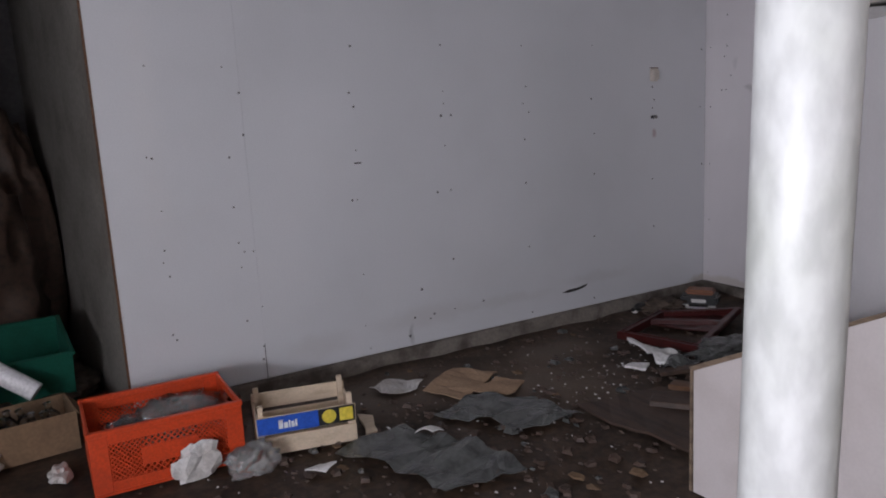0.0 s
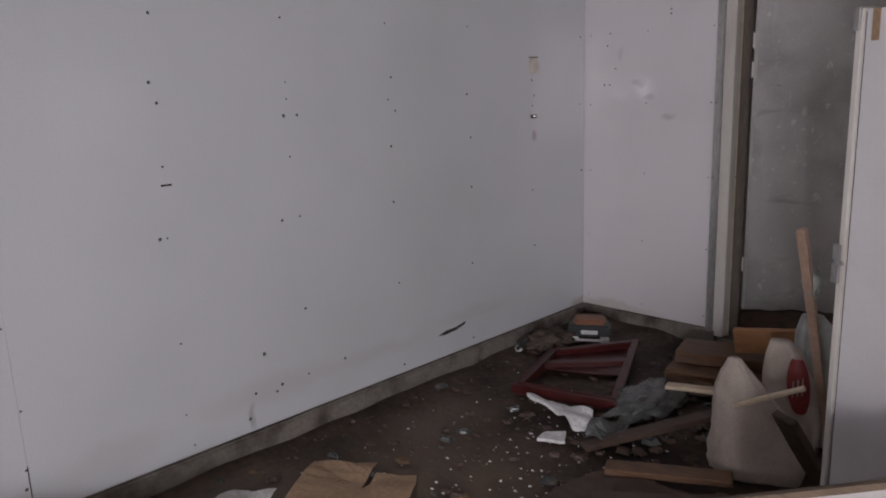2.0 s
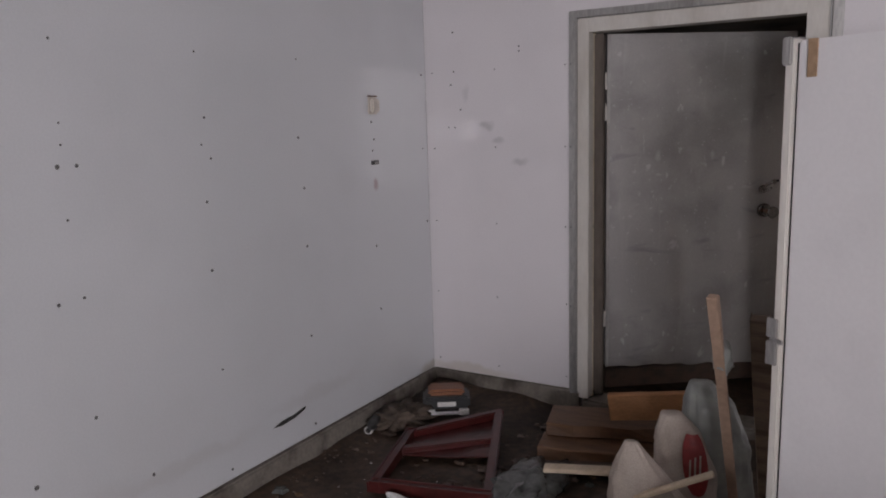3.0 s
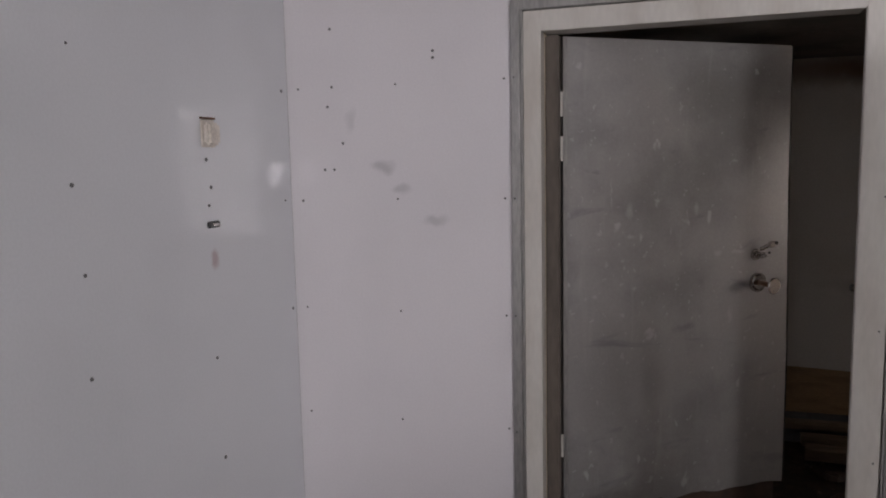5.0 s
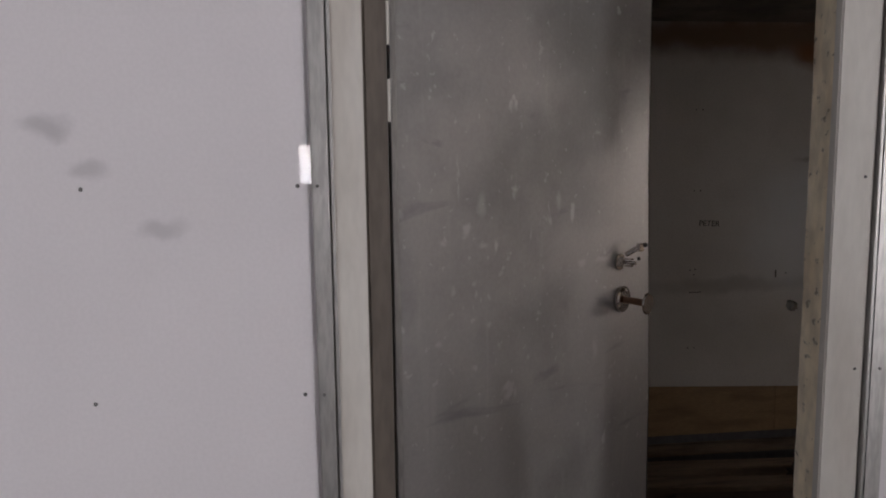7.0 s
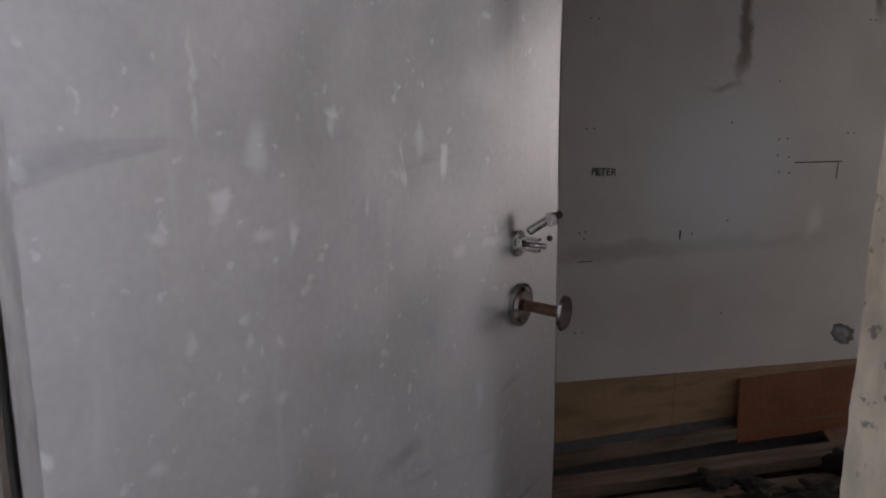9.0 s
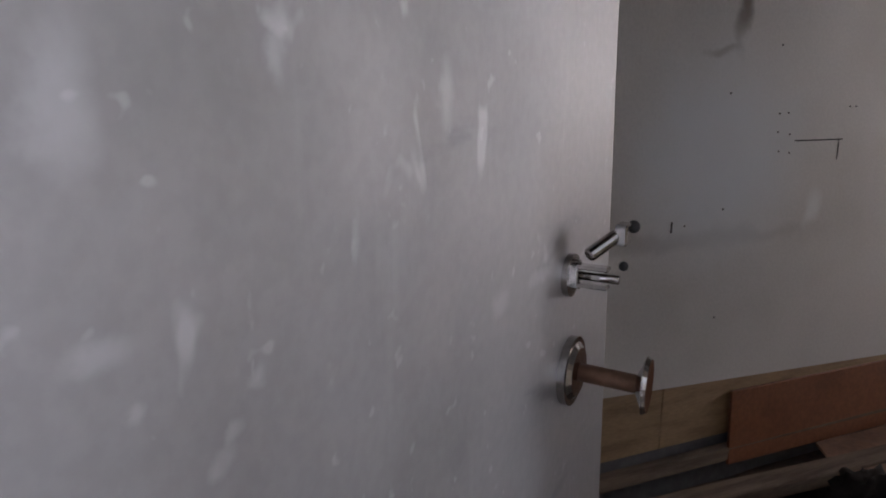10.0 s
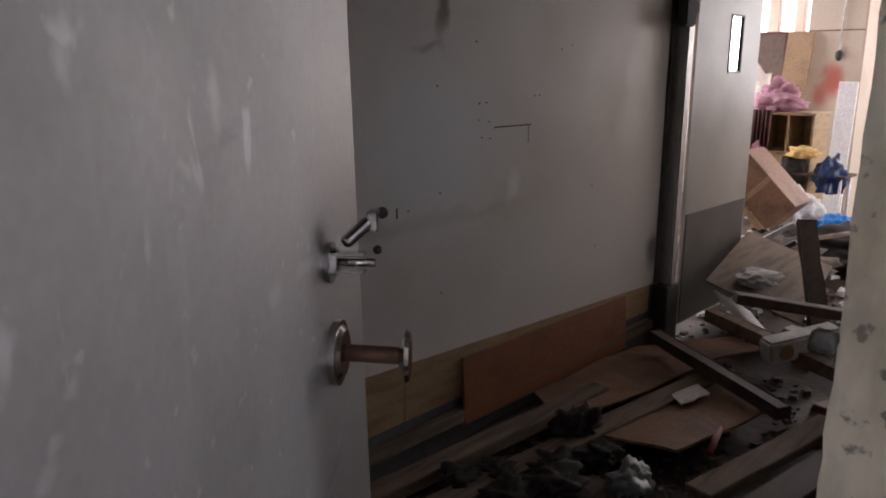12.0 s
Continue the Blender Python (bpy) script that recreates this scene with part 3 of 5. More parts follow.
# lower knob: rose, stalk, flat disc
knob = root("door_knob", None)
knob.parent = door_1
knob.location = (0.888, warp(0.888, 1.063), 1.063)
bm = bmesh.new()
rod(bm, (0, 0.0, 0), (0, -0.009, 0), 0.04, 32)
rod(bm, (0, -0.009, 0), (0, -0.014, 0), 0.034, 32, 0.028)
part("rose", bm, M["chrome"], knob, "round chrome rose", False)
bm = bmesh.new()
rod(bm, (0, -0.014, 0), (0.006, -0.084, -0.004), 0.0105, 16)
part("stalk", bm, M["rust"], knob, "tarnished coppery stalk", True)
bm = bmesh.new()
rod(bm, (0.006, -0.078, -0.004), (0.007, -0.087, -0.004), 0.012, 28, 0.033)
rod(bm, (0.007, -0.087, -0.004), (0.0073, -0.092, -0.004), 0.033, 28, 0.03)
part("disc", bm, M["chrome"], knob, "chrome disc", False)
# upper latch
latch = root("door_latch", None)
latch.parent = door_1
latch.location = (0.878, warp(0.878, 1.178), 1.178)
bm = bmesh.new()
rod(bm, (0, 0, 0), (0, -0.007, 0), 0.024, 28)
rod(bm, (0.008, -0.007, 0.012), (0.008, -0.012, 0.012), 0.004, 10)
rod(bm, (0.006, -0.007, -0.013), (0.006, -0.012, -0.013), 0.004, 10)
part("rose", bm, M["chrome"], latch, "round chrome rose")
bm = bmesh.new()
box(bm, (-0.004, -0.045, 0.008), (0.01, -0.006, 0.013))
box(bm, (-0.004, -0.045, -0.012), (0.01, -0.006, -0.007))
box(bm, (-0.004, -0.012, -0.012), (0.01, -0.006, 0.013))
soften(bm, 0.001, 1)
part("fork", bm, M["chrome"], latch, "chrome fork")
bm = bmesh.new()
rod(bm, (0.003, -0.01, 0.0), (0.004, -0.056, 0.0), 0.005, 12)
part("pin", bm, M["chrome"], latch, "", True)
bm = bmesh.new()
rod(bm, (0.006, -0.02, 0.022), (0.034, -0.044, 0.043), 0.008, 14)
box(bm, (0.026, -0.056, 0.032), (0.05, -0.042, 0.056))
soften(bm, 0.002, 1)
part("lever", bm, M["chrome"], latch, "bent chrome lever")
bm = bmesh.new()
bmesh.ops.create_uvsphere(bm, u_segments=14, v_segments=9, radius=0.0075, matrix=Matrix.Translation((0.055, -0.056, 0.05)))
bmesh.ops.create_uvsphere(bm, u_segments=14, v_segments=9, radius=0.0055, matrix=Matrix.Translation((0.02, -0.056, 0.012)))
part("tip", bm, M["black"], latch, "black rubber tip", True)

# ---- screws and marks on the panels ----
screw_bm = bmesh.new()
rod(screw_bm, (0, 0, 0), (0, -0.003, 0), 0.0055, 10, 0.004)
box(screw_bm, (-0.003, -0.0036, -0.0006), (0.003, -0.003, 0.0006))
M["screw"] = surface("dull_screw", (0.13, 0.125, 0.125), (0.06, 0.055, 0.05), 0.5, 0.3, 90, 20, 0.5, 0)
first = part("screw", screw_bm, M["screw"], wall_north)
first.location = (0.05, 0, 1.44)


def stud(parent, x, y, z, turn=0, s=1.0):
    o = first.copy()
    scene.collection.objects.link(o)
    o.parent, o.location, o.rotation_euler, o.scale = parent, (x, y, z), (0, 0, radians(turn)), (0.8 * s, 1, 0.8 * s)


rnd = random.Random(4)
for x in (0.05, 0.447, 0.868):
    for z in (2.3, 1.872, 1.446, 1.014, 0.583, 0.165):
        if (x, z) != (0.05, 1.446):
            stud(wall_north, x + rnd.uniform(-0.004, 0.004), 0, z)
for x in (0.905, 2.08, 2.135):
    for z in (1.872, 1.446, 1.018, 0.58):
        stud(door_frame, x, -0.022 if x != 2.08 else -0.014, z, 0, 0.8)
for x, z in ((0.19, 2.09), (0.19, 1.873), (0.17, 1.8), (0.6, 1.985), (0.6, 1.96), (0.23, 1.66), (0.15, 1.56), (0.19, 1.56)):
    stud(wall_north, x, 0, z, 0, 1.3)
for y, zs in ((-4.0, (1.81, 1.36, 1.09, 0.89, 0.83, 0.75, 0.44, 0.41)), (-3.61, (1.8, 1.34, 1.08, 0.88, 0.74, 0.45)), (-3.53, (1.67, 1.45, 0.83, 0.51, 0.29, 0.21)),
              (-2.9, (1.9, 1.65, 1.57, 1.32, 1.04, 0.59, 0.29, 0.14)), (-2.29, (1.9, 1.64, 1.56, 1.31, 1.04, 0.6, 0.28)), (-1.69, (1.9, 1.64, 1.54, 1.31, 1.03, 0.59, 0.14)),
              (-1.12, (1.9, 1.54, 1.31, 1.03, 0.59, 0.14)), (-0.54, (1.6, 1.52, 1.45, 0.95, 0.59)), (-0.04, (1.87, 1.44, 1.01))):
    for z in zs:
        stud(wall_west, 0.0, y + rnd.uniform(-0.015, 0.015), z + rnd.uniform(-0.006, 0.006), 90, rnd.uniform(0.85, 1.6))
for y, z in ((-2.25, 1.49), (-2.32, 1.49), (-1.66, 1.48), (-2.44, 0.27), (-2.47, 0.245), (-2.52, 0.44), (-2.62, 0.16), (-2.58, 0.27), (-2.07, 0.29), (-4.03, 1.37), (-3.59, 0.83), (-2.94, 1.04), (-2.37, 1.03)):
    stud(wall_west, 0.0, y, z, 90, rnd.uniform(1.0, 2.2))
for y, z, w in ((-2.89, 1.25, 0.045),):
    boxes("scratch", [((0.0, y - w / 2, z - 0.004), (0.0015, y + w / 2, z + 0.004))], M["hole"], wall_west)
boxes("seam_gap", [((0.0, -3.532, 0.1), (0.0012, -3.5285, 0.3))], M["hole"], wall_west, "dark open panel joint")
bm = bmesh.new()
fv = [bm.verts.new((0.0018, y, z)) for y, z in ((-1.42, 0.23), (-1.36, 0.245), (-1.28, 0.247), (-1.19, 0.262), (-1.2, 0.245), (-1.27, 0.228), (-1.36, 0.222))]
bm.faces.new(fv)
part("tear", bm, M["hole"], wall_west, "dark torn split in the panel")
for x, y, zz in ((2.51, 1.745, 1.326), (2.54, 1.745, 1.326), (2.5, 1.745, 0.962), (2.525, 1.745, 0.965), (2.52, 1.745, 0.94), (2.5, 1.745, 0.595), (2.53, 1.745, 0.595), (2.51, 1.745, 1.69), (2.54, 1.745, 1.69),
                 (3.125, 1.745, 0.979), (3.132, 1.745, 0.615), (3.11, 1.745, 1.343), (2.97, 1.745, 0.935), (3.331, 1.745, 1.279), (3.37, 1.745, 1.281), (3.331, 1.745, 1.22), (3.386, 1.745, 1.212), (3.344, 1.745, 1.157), (3.393, 1.745, 1.151), (3.31, 1.745, 1.493), (3.707, 1.745, 1.727), (3.735, 1.745, 1.727), (3.834, 1.745, 1.477), (3.905, 1.745, 1.495), (3.66, 1.745, 1.3), (3.69, 1.745, 1.3), (4.1, 1.745, 0.9), (4.15, 1.745, 0.62)):
    stud(wall_north, x, y - 0.001, zz, 0, 0.8)

switch_box = root("switch_box", pose(0.0, -0.54, 1.69))
boxes("backplate", [((0.0, -0.038, -0.045), (0.006, 0.038, 0.045))], M["switch"], switch_box, "", 0.003)
boxes("housing", [((0.006, -0.032, -0.038), (0.032, 0.032, 0.034))], M["switch"], switch_box, "", 0.008)
boxes("dirt_line", [((0.0, -0.036, 0.046), (0.01, 0.036, 0.052))], M["rust"], switch_box)
tagged(switch_box, "small yellowed plastic switch box on the white wall", "switch")
clip = root("cable_clip", pose(0.0, -0.54, 1.393))
boxes("clip_body", [((0.0, -0.03, -0.011), (0.012, 0.03, 0.011))], M["black"], clip, "", 0.003)
boxes("clip_tab", [((0.012, -0.012, -0.005), (0.016, 0.02, 0.004))], M["chrome"], clip, "", 0.001)
tagged(clip, "small black plastic cable clip screwed to the wall", "cable clip")

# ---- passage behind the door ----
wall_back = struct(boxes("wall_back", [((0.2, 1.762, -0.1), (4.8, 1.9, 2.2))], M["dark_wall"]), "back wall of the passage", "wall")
bm = bmesh.new()
for v in box(bm, (0.3, 1.75, 0.0), (4.747, 1.761, 2.075)):
    if v.co.z < 1:
        v.co.z = 0.5 - (v.co.x - 0.3) * 0.042
part("panel", bm, M["back_panel"], wall_back, "brown-stained white laminate panel")
for x0, x1 in ((0.3, 1.6), (1.603, 2.95), (2.953, 4.715)):
    boxes("plywood_board", [((x0, 1.7535, 0.17), (x1, 1.7617, 0.5))], M["plywood"], wall_back, "bare stained plywood strip", 0.001)
boxes("skirting_rail", [((0.3, 1.72, 0.08), (4.72, 1.762, 0.13))], M["grey_wood"], wall_back, "", 0.004)
struct(boxes("wall_passage_end", [((0.14, 0.15, -0.1), (0.26, 1.9, 2.2))], M["plaster"]), "plain end wall of the passage", "wall")
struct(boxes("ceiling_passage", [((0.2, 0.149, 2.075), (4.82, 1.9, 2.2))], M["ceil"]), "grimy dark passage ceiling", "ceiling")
bm = bmesh.new()
for lo, hi in (((4.8, 0.149, -0.1), (4.94, 0.2, 2.9)), ((4.8, 1.72, -0.1), (4.86, 1.9, 2.9)), ((4.8, 0.2, 1.97), (4.94, 1.72, 2.9)), ((4.8, -3.0, -0.1), (4.94, 0.149, 2.9)), ((4.8, 1.9, -0.1), (4.94, 6.0, 2.9))):
    box(bm, lo, hi)
struct(part("wall_cross", bm, M["plaster"]), "grimy cross wall with an open doorway", "wall")
door_post = struct(root("door_post", pose(0.015, 0, 0)), "grey metal door post with a black foot and bolt", "door frame")
boxes("post", [((4.735, 1.735, 0.3), (4.765, 1.749, 2.07))], M["kick"], door_post, "dark gap strip", 0.003)
boxes("post", [((4.775, 1.675, 0.3), (4.84, 1.72, 2.07))], M["alu"], door_post, "grey metal post", 0.008)
boxes("foot", [((4.725, 1.665, 0.0), (4.86, 1.75, 0.31))], M["hole"], door_post, "black foot", 0.006)
boxes("bolt", [((4.69, 1.65, 1.6), (4.8, 1.7, 1.73)), ((4.8, 1.66, 1.66), (4.85, 1.69, 1.72))], M["hole"], door_post, "black bolt box", 0.008)
door_2 = struct(root("door_2", pose(0.02, 0, 0)), "beige-grey swing door with a narrow glazed slot, standing open", "door")
boxes("door_leaf", [((4.92, 1.7, 0.05), (5.31, 1.716, 1.99)), ((5.478, 1.7, 0.05), (5.72, 1.716, 1.99)), ((5.31, 1.7, 0.05), (5.478, 1.716, 1.38)), ((5.31, 1.7, 1.687), (5.478, 1.716, 1.99))], M["grey_door"], door_2)
boxes("kick_plate", [((4.94, 1.694, 0.06), (5.7, 1.6995, 0.655))], M["kick"], door_2, "dark metal kick plate", 0.001)
boxes("glazing_bead", [((5.31, 1.696, 1.38), (5.322, 1.718, 1.687)), ((5.466, 1.696, 1.38), (5.478, 1.718, 1.687)), ((5.322, 1.696, 1.38), (5.466, 1.718, 1.39)), ((5.322, 1.696, 1.677), (5.466, 1.718, 1.687))], M["black"], door_2, "black rubber bead")
pane = boxes("pane", [((5.322, 1.706, 1.39), (5.466, 1.709, 1.677))], M["clear"], door_2, "clear pane")
pane.visible_shadow = False

# ---- hall beyond ----
# the last opening is unseen, added for the lamp that brightens the passage
WIN = ((3.46, 4.3), (3.16, 3.36), (2.72, 3.08), (-0.6, 1.2))
bm = bmesh.new()
edges = [-3.0, -0.6, 1.2, 2.72, 3.08, 3.16, 3.36, 3.46, 4.3, 6.0]
for i in range(0, 10, 2):
    box(bm, (10.5, edges[i], -0.1), (10.62, edges[i + 1], 2.9))
for a, b in WIN:
    box(bm, (10.5, a, -0.1), (10.62, b, 1.1))
    box(bm, (10.5, a, 2.55), (10.62, b, 2.9))
struct(part("wall_hall_east", bm, M["beige_wall"]), "beige hall wall with tall windows", "wall")
for i, (a, b) in enumerate(WIN):
    w = struct(root("window_%d" % (i + 1)), "tall white framed window full of daylight", "window")
    boxes("window_frame", [((10.53, a, 1.1), (10.58, a + 0.03, 2.55)), ((10.53, b - 0.03, 1.1), (10.58, b, 2.55)), ((10.53, a + 0.03, 1.1), (10.58, b - 0.03, 1.14)), ((10.53, a + 0.03, 2.5), (10.58, b - 0.03, 2.55))], M["lamp_white"], w)
    p = boxes("pane", [((10.553, a + 0.03, 1.14), (10.557, b - 0.03, 2.5))], M["clear"], w)
    p.visible_shadow = False
# north and south windows are unseen, added to let the fill lamps in
struct(boxes("wall_hall_north", [((4.8, 5.98, -0.1), (6.1, 6.1, 2.9)), ((9.1, 5.98, -0.1), (10.62, 6.1, 2.9)), ((6.1, 5.98, -0.1), (9.1, 6.1, 1.1)), ((6.1, 5.98, 2.5), (9.1, 6.1, 2.9))], M["beige_wall"]), "unseen beige hall wall with a wide window added for fill light", "wall")
struct(boxes("wall_hall_south", [((4.8, -3.1, -0.1), (6.8, -2.98, 2.9)), ((9.2, -3.1, -0.1), (10.62, -2.98, 2.9)), ((6.8, -3.1, -0.1), (9.2, -2.98, 1.1)), ((6.8, -3.1, 2.5), (9.2, -2.98, 2.9))], M["beige_wall"]), "unseen beige hall wall with a wide window added for fill light", "wall")
struct(boxes("ceiling_hall", [((4.8, -3.1, 2.9), (10.62, 6.1, 3.0))], M["ceil_white"]), "white hall ceiling", "ceiling")

# plain bright overcast distance outside the hall windows
bk = bpy.data.materials.new("bright_overcast")
bk.use_nodes = True
bk.node_tree.nodes["Principled BSDF"].inputs["Emission Color"].default_value = (1, 0.98, 0.96, 1)
bk.node_tree.nodes["Principled BSDF"].inputs["Emission Strength"].default_value = 2.2
struct(boxes("backdrop", [((14, -6, -0.35), (14.1, 14, 7))], bk), "bright overcast sky outside the windows", "backdrop")

# writing and marks on the back panel
cu = bpy.data.curves.new("handwriting", "FONT")
cu.body, cu.size, cu.extrude, cu.align_x = "PETER", 0.037, 0.0006, "CENTER"
tx = new("handwriting_source", cu)
bpy.context.view_layer.update()
me = bpy.data.meshes.new_from_object(tx.evaluated_get(bpy.context.evaluated_depsgraph_get()))
bpy.data.objects.remove(tx)
me.materials.clear()
me.materials.append(M["hole"])
hw = new("handwriting", me)
hw.parent, hw.matrix_local = wall_back, pose(2.589, 1.7485, 1.163, 90, 3, 0)
hw["label"] = "small black hand lettering"
boxes("scratch", [((3.42, 1.7485, 1.187), (3.65, 1.7495, 1.1915)), ((3.632, 1.7485, 1.12), (3.635, 1.7495, 1.187)), ((2.92, 1.7485, 0.915), (2.926, 1.7495, 0.95)), ((2.5, 1.7485, 0.855), (2.56, 1.7495, 0.858))], M["hole"], wall_back, "thin black scratch")
lump("keeper", (2.036, 0.168, 1.115), (0.01, 0.013, 0.015), M["kick"], 3, 0.6, 3, door_frame)["label"] = "worn black door keeper"

# ---- things in the panelled room ----
pole = root("pole", pose(3.58, -4.03, 0))
bm = bmesh.new()
rod(bm, (-0.025, 0, 0.015), (0.02, 0, 2.69), 0.046, 40)
part("shaft", bm, M["pole"], pole, "", True)
bm = bmesh.new()
rod(bm, (-0.025, 0, -0.01), (-0.025, 0, 0.02), 0.085, 32)
part("foot_plate", bm, M["rust"], pole, "rusty foot plate")
tagged(pole, "scuffed white painted steel pole standing on the floor", "pole")


def orange_crate():
    c = root("bottle_crate", pose(0.268, -4.5, 0.005, 0, 0, -1.5))
    L, W, H = 0.47, 0.635, 0.288
    boxes("base", [((0, 0, 0), (L, W, 0.015))], M["orange"], c, "", 0.003)

    def lattice(bm, o, u, length, z0, z1, n):
        o, u = Vector(o), Vector(u)
        h = z1 - z0
        step = length / n
        for k in range(-int(h / step) - 1, n + 1):
            for sgn in (1, -1):
                t0, t1 = k * step, k * step + h
                a0, a1 = max(t0, 0), min(t1, length)
                if a1 - a0 < 0.004:
                    continue
                za, zb = a0 - t0, a1 - t0
                if sgn < 0:
                    za, zb = h - za, h - zb
                rod(bm, o + u * a0 + Vector((0, 0, z0 + za)), o + u * a1 + Vector((0, 0, z0 + zb)), 0.0035, 5)

    for name, x in (("side_long", L - 0.012), ("side_long", 0)):
        bm = bmesh.new()
        for y0, y1, z0, z1 in ((0, 0.075, 0.015, H), (W - 0.075, W, 0.015, H), (0.075, W - 0.075, 0.015, 0.06), (0.075, W - 0.075, 0.225, H), (0.2, W - 0.2, 0.1, 0.18)):
            box(bm, (x, y0, z0), (x + 0.012, y1, z1))
        box(bm, (x - 0.006, -0.004, H - 0.02), (x + 0.02, W + 0.004, H + 0.002))
        soften(bm, 0.0025, 1)
        lattice(bm, (x + 0.006, 0.075, 0), (0, 1, 0), 0.125, 0.06, 0.225, 6)
        lattice(bm, (x + 0.006, W - 0.2, 0), (0, 1, 0), 0.125, 0.06, 0.225, 6)
        lattice(bm, (x + 0.006, 0.2, 0), (0, 1, 0), W - 0.4, 0.18, 0.225, 9)
        lattice(bm, (x + 0.006, 0.2, 0), (0, 1, 0), W - 0.4, 0.06, 0.1, 9)
        part(name, bm, M["orange"], c)
    for y in (0, W - 0.012):
        bm = bmesh.new()
        for x0, x1, z0, z1 in ((0.012, 0.11, 0.015, H), (L - 0.11, L - 0.012, 0.015, H), (0.11, L - 0.11, 0.015, 0.2), (0.11, L - 0.11, 0.25, H)):
            box(bm, (x0, y, z0), (x1, y + 0.012, z1))
        soften(bm, 0.0025, 1)
        part("side_short", bm, M["orange"], c, "short side with a hand slot")
    return tagged(c, "orange plastic bottle crate with lattice sides, half full", "crate")


orange_crate()


def bottle(m, r=0.035, h=0.24, mat="clear", lab="empty clear glass bottle lying in the orange crate", grp="bottles in the crate"):
    bm = bmesh.new()
    prof = ((0, 0), (r, 0), (r, h * 0.6), (r * 0.75, h * 0.7), (r * 0.4, h * 0.8), (r * 0.36, h * 0.97), (r * 0.46, h), (0, h))
    rings = []
    for pr, pz in prof[1:-1]:
        rings.append([bm.verts.new((pr * math.cos(a * math.pi / 8), pr * math.sin(a * math.pi / 8), pz)) for a in range(16)])
    for a, b in zip(rings, rings[1:]):
        for i in range(16):
            bm.faces.new((a[i], a[(i + 1) % 16], b[(i + 1) % 16], b[i]))
    bm.faces.new(rings[0][::-1])
    bm.faces.new(rings[-1])
    bm.transform(m)
    return tagged(part("bottle", bm, M[mat], None, "", True), lab, "bottle", grp)


rb = random.Random(8)
for i in range(9):
    bottle(pose(0.36 + 0.07 * (i % 4) + rb.uniform(-0.02, 0.02), -4.36 + 0.1 * (i // 2) + rb.uniform(-0.02, 0.02), 0.1 + 0.05 * (i % 3), 78 + rb.uniform(-10, 8), rb.uniform(-8, 8), rb.uniform(0, 360)), 0.033, 0.2)
tagged(lump("plastic_wrap", (0.48, -4.15, 0.1), (0.17, 0.22, 0.1), M["clear_film"], 5, 0.5, 4), "crumpled clear plastic wrap inside the orange crate", "plastic wrap")


def fruit_crate():
    c = root("fruit_crate", pose(0.763, -3.824, 0.005, 0, 0, 77.6))
    # local x along the front, y towards the wall
    W, D = 0.46, 0.3
    boxes("front_slat", [((0, 0, 0.0), (W, 0.009, 0.085))], M["pale_wood"], c, "", 0.001)
    boxes("front_slat", [((0, 0, 0.1), (W, 0.009, 0.185))], M["pale_wood"], c, "", 0.001)
    boxes("back_slat", [((0, D - 0.009, 0.03), (W, D, 0.1))], M["pale_wood"], c, "", 0.001)
    boxes("back_slat", [((0, D - 0.009, 0.12), (W, D, 0.2))], M["pale_wood"], c, "", 0.001)
    for x in (0, W - 0.012):
        boxes("end_board", [((x, 0.01, 0.0), (x + 0.012, D - 0.01, 0.16))], M["pale_wood"], c, "", 0.001)
    for x in (0.012, W - 0.037):
        for y in (0.011, D - 0.036):
            boxes("corner_post", [((x, y, 0.0), (x + 0.025, y + 0.025, 0.235))], M["pale_wood"], c, "", 0.002)
    for i in range(4):
        boxes("base_slat", [((0.012, 0.02 + i * 0.068, 0.0), (W - 0.012, 0.075 + i * 0.068, 0.005))], M["pale_wood"], c)
    lab = boxes("label", [((0.004, -0.002, 0.102), (0.284, -0.0002, 0.183))], M["label_blue"], c, "blue printed paper label")
    boxes("label_dark", [((0.284, -0.002, 0.102), (0.456, -0.0002, 0.183))], M["black"], c, "black printed label end")
    for i, (x, w, h) in enumerate(((0.1, 0.02, 0.042), (0.124, 0.018, 0.028), (0.146, 0.008, 0.036), (0.158, 0.014, 0.028), (0.176, 0.008, 0.036))):
        boxes("print_bar", [((x, -0.003, 0.122), (x + w, -0.0021, 0.122 + h))], M["label_white"], lab)
    bm = bmesh.new()
    rod(bm, (0.334, -0.0021, 0.143), (0.334, -0.003, 0.143), 0.033, 28)
    part("print_disc", bm, M["label_yellow"], c, "yellow printed disc")
    boxes("print_square", [((0.383, -0.003, 0.112), (0.446, -0.0021, 0.175))], M["label_yellow"], c, "yellow printed square")
    return tagged(c, "pale wooden fruit crate with a blue and yellow label", "crate")


fruit_crate()


def carton(name, m, L, W, H, mat, label, wall=0.006):
    c = root(name, m)
    boxes("base", [((0, 0, 0), (L, W, wall))], M[mat], c)
    for lo, hi in (((0, 0, wall), (wall, W, H)), ((L - wall, 0, wall), (L, W, H)), ((wall, 0, wall), (L - wall, wall, H)), ((wall, W - wall, wall), (L - wall, W, H))):
        boxes("side", [(lo, hi)], M[mat], c)
    for k, (lo, hi, px, rot) in enumerate((((0, -0.1, 0), (L, 0, 0.004), (0, 0, H), (35, 0, 0)), ((0, 0, 0), (L, 0.1, 0.004), (0, W, H), (-50, 0, 0)))):
        boxes("flap", [(lo, hi)], M[mat], c, "", 0, pose(*px, *rot))
    return tagged(c, label, "box")


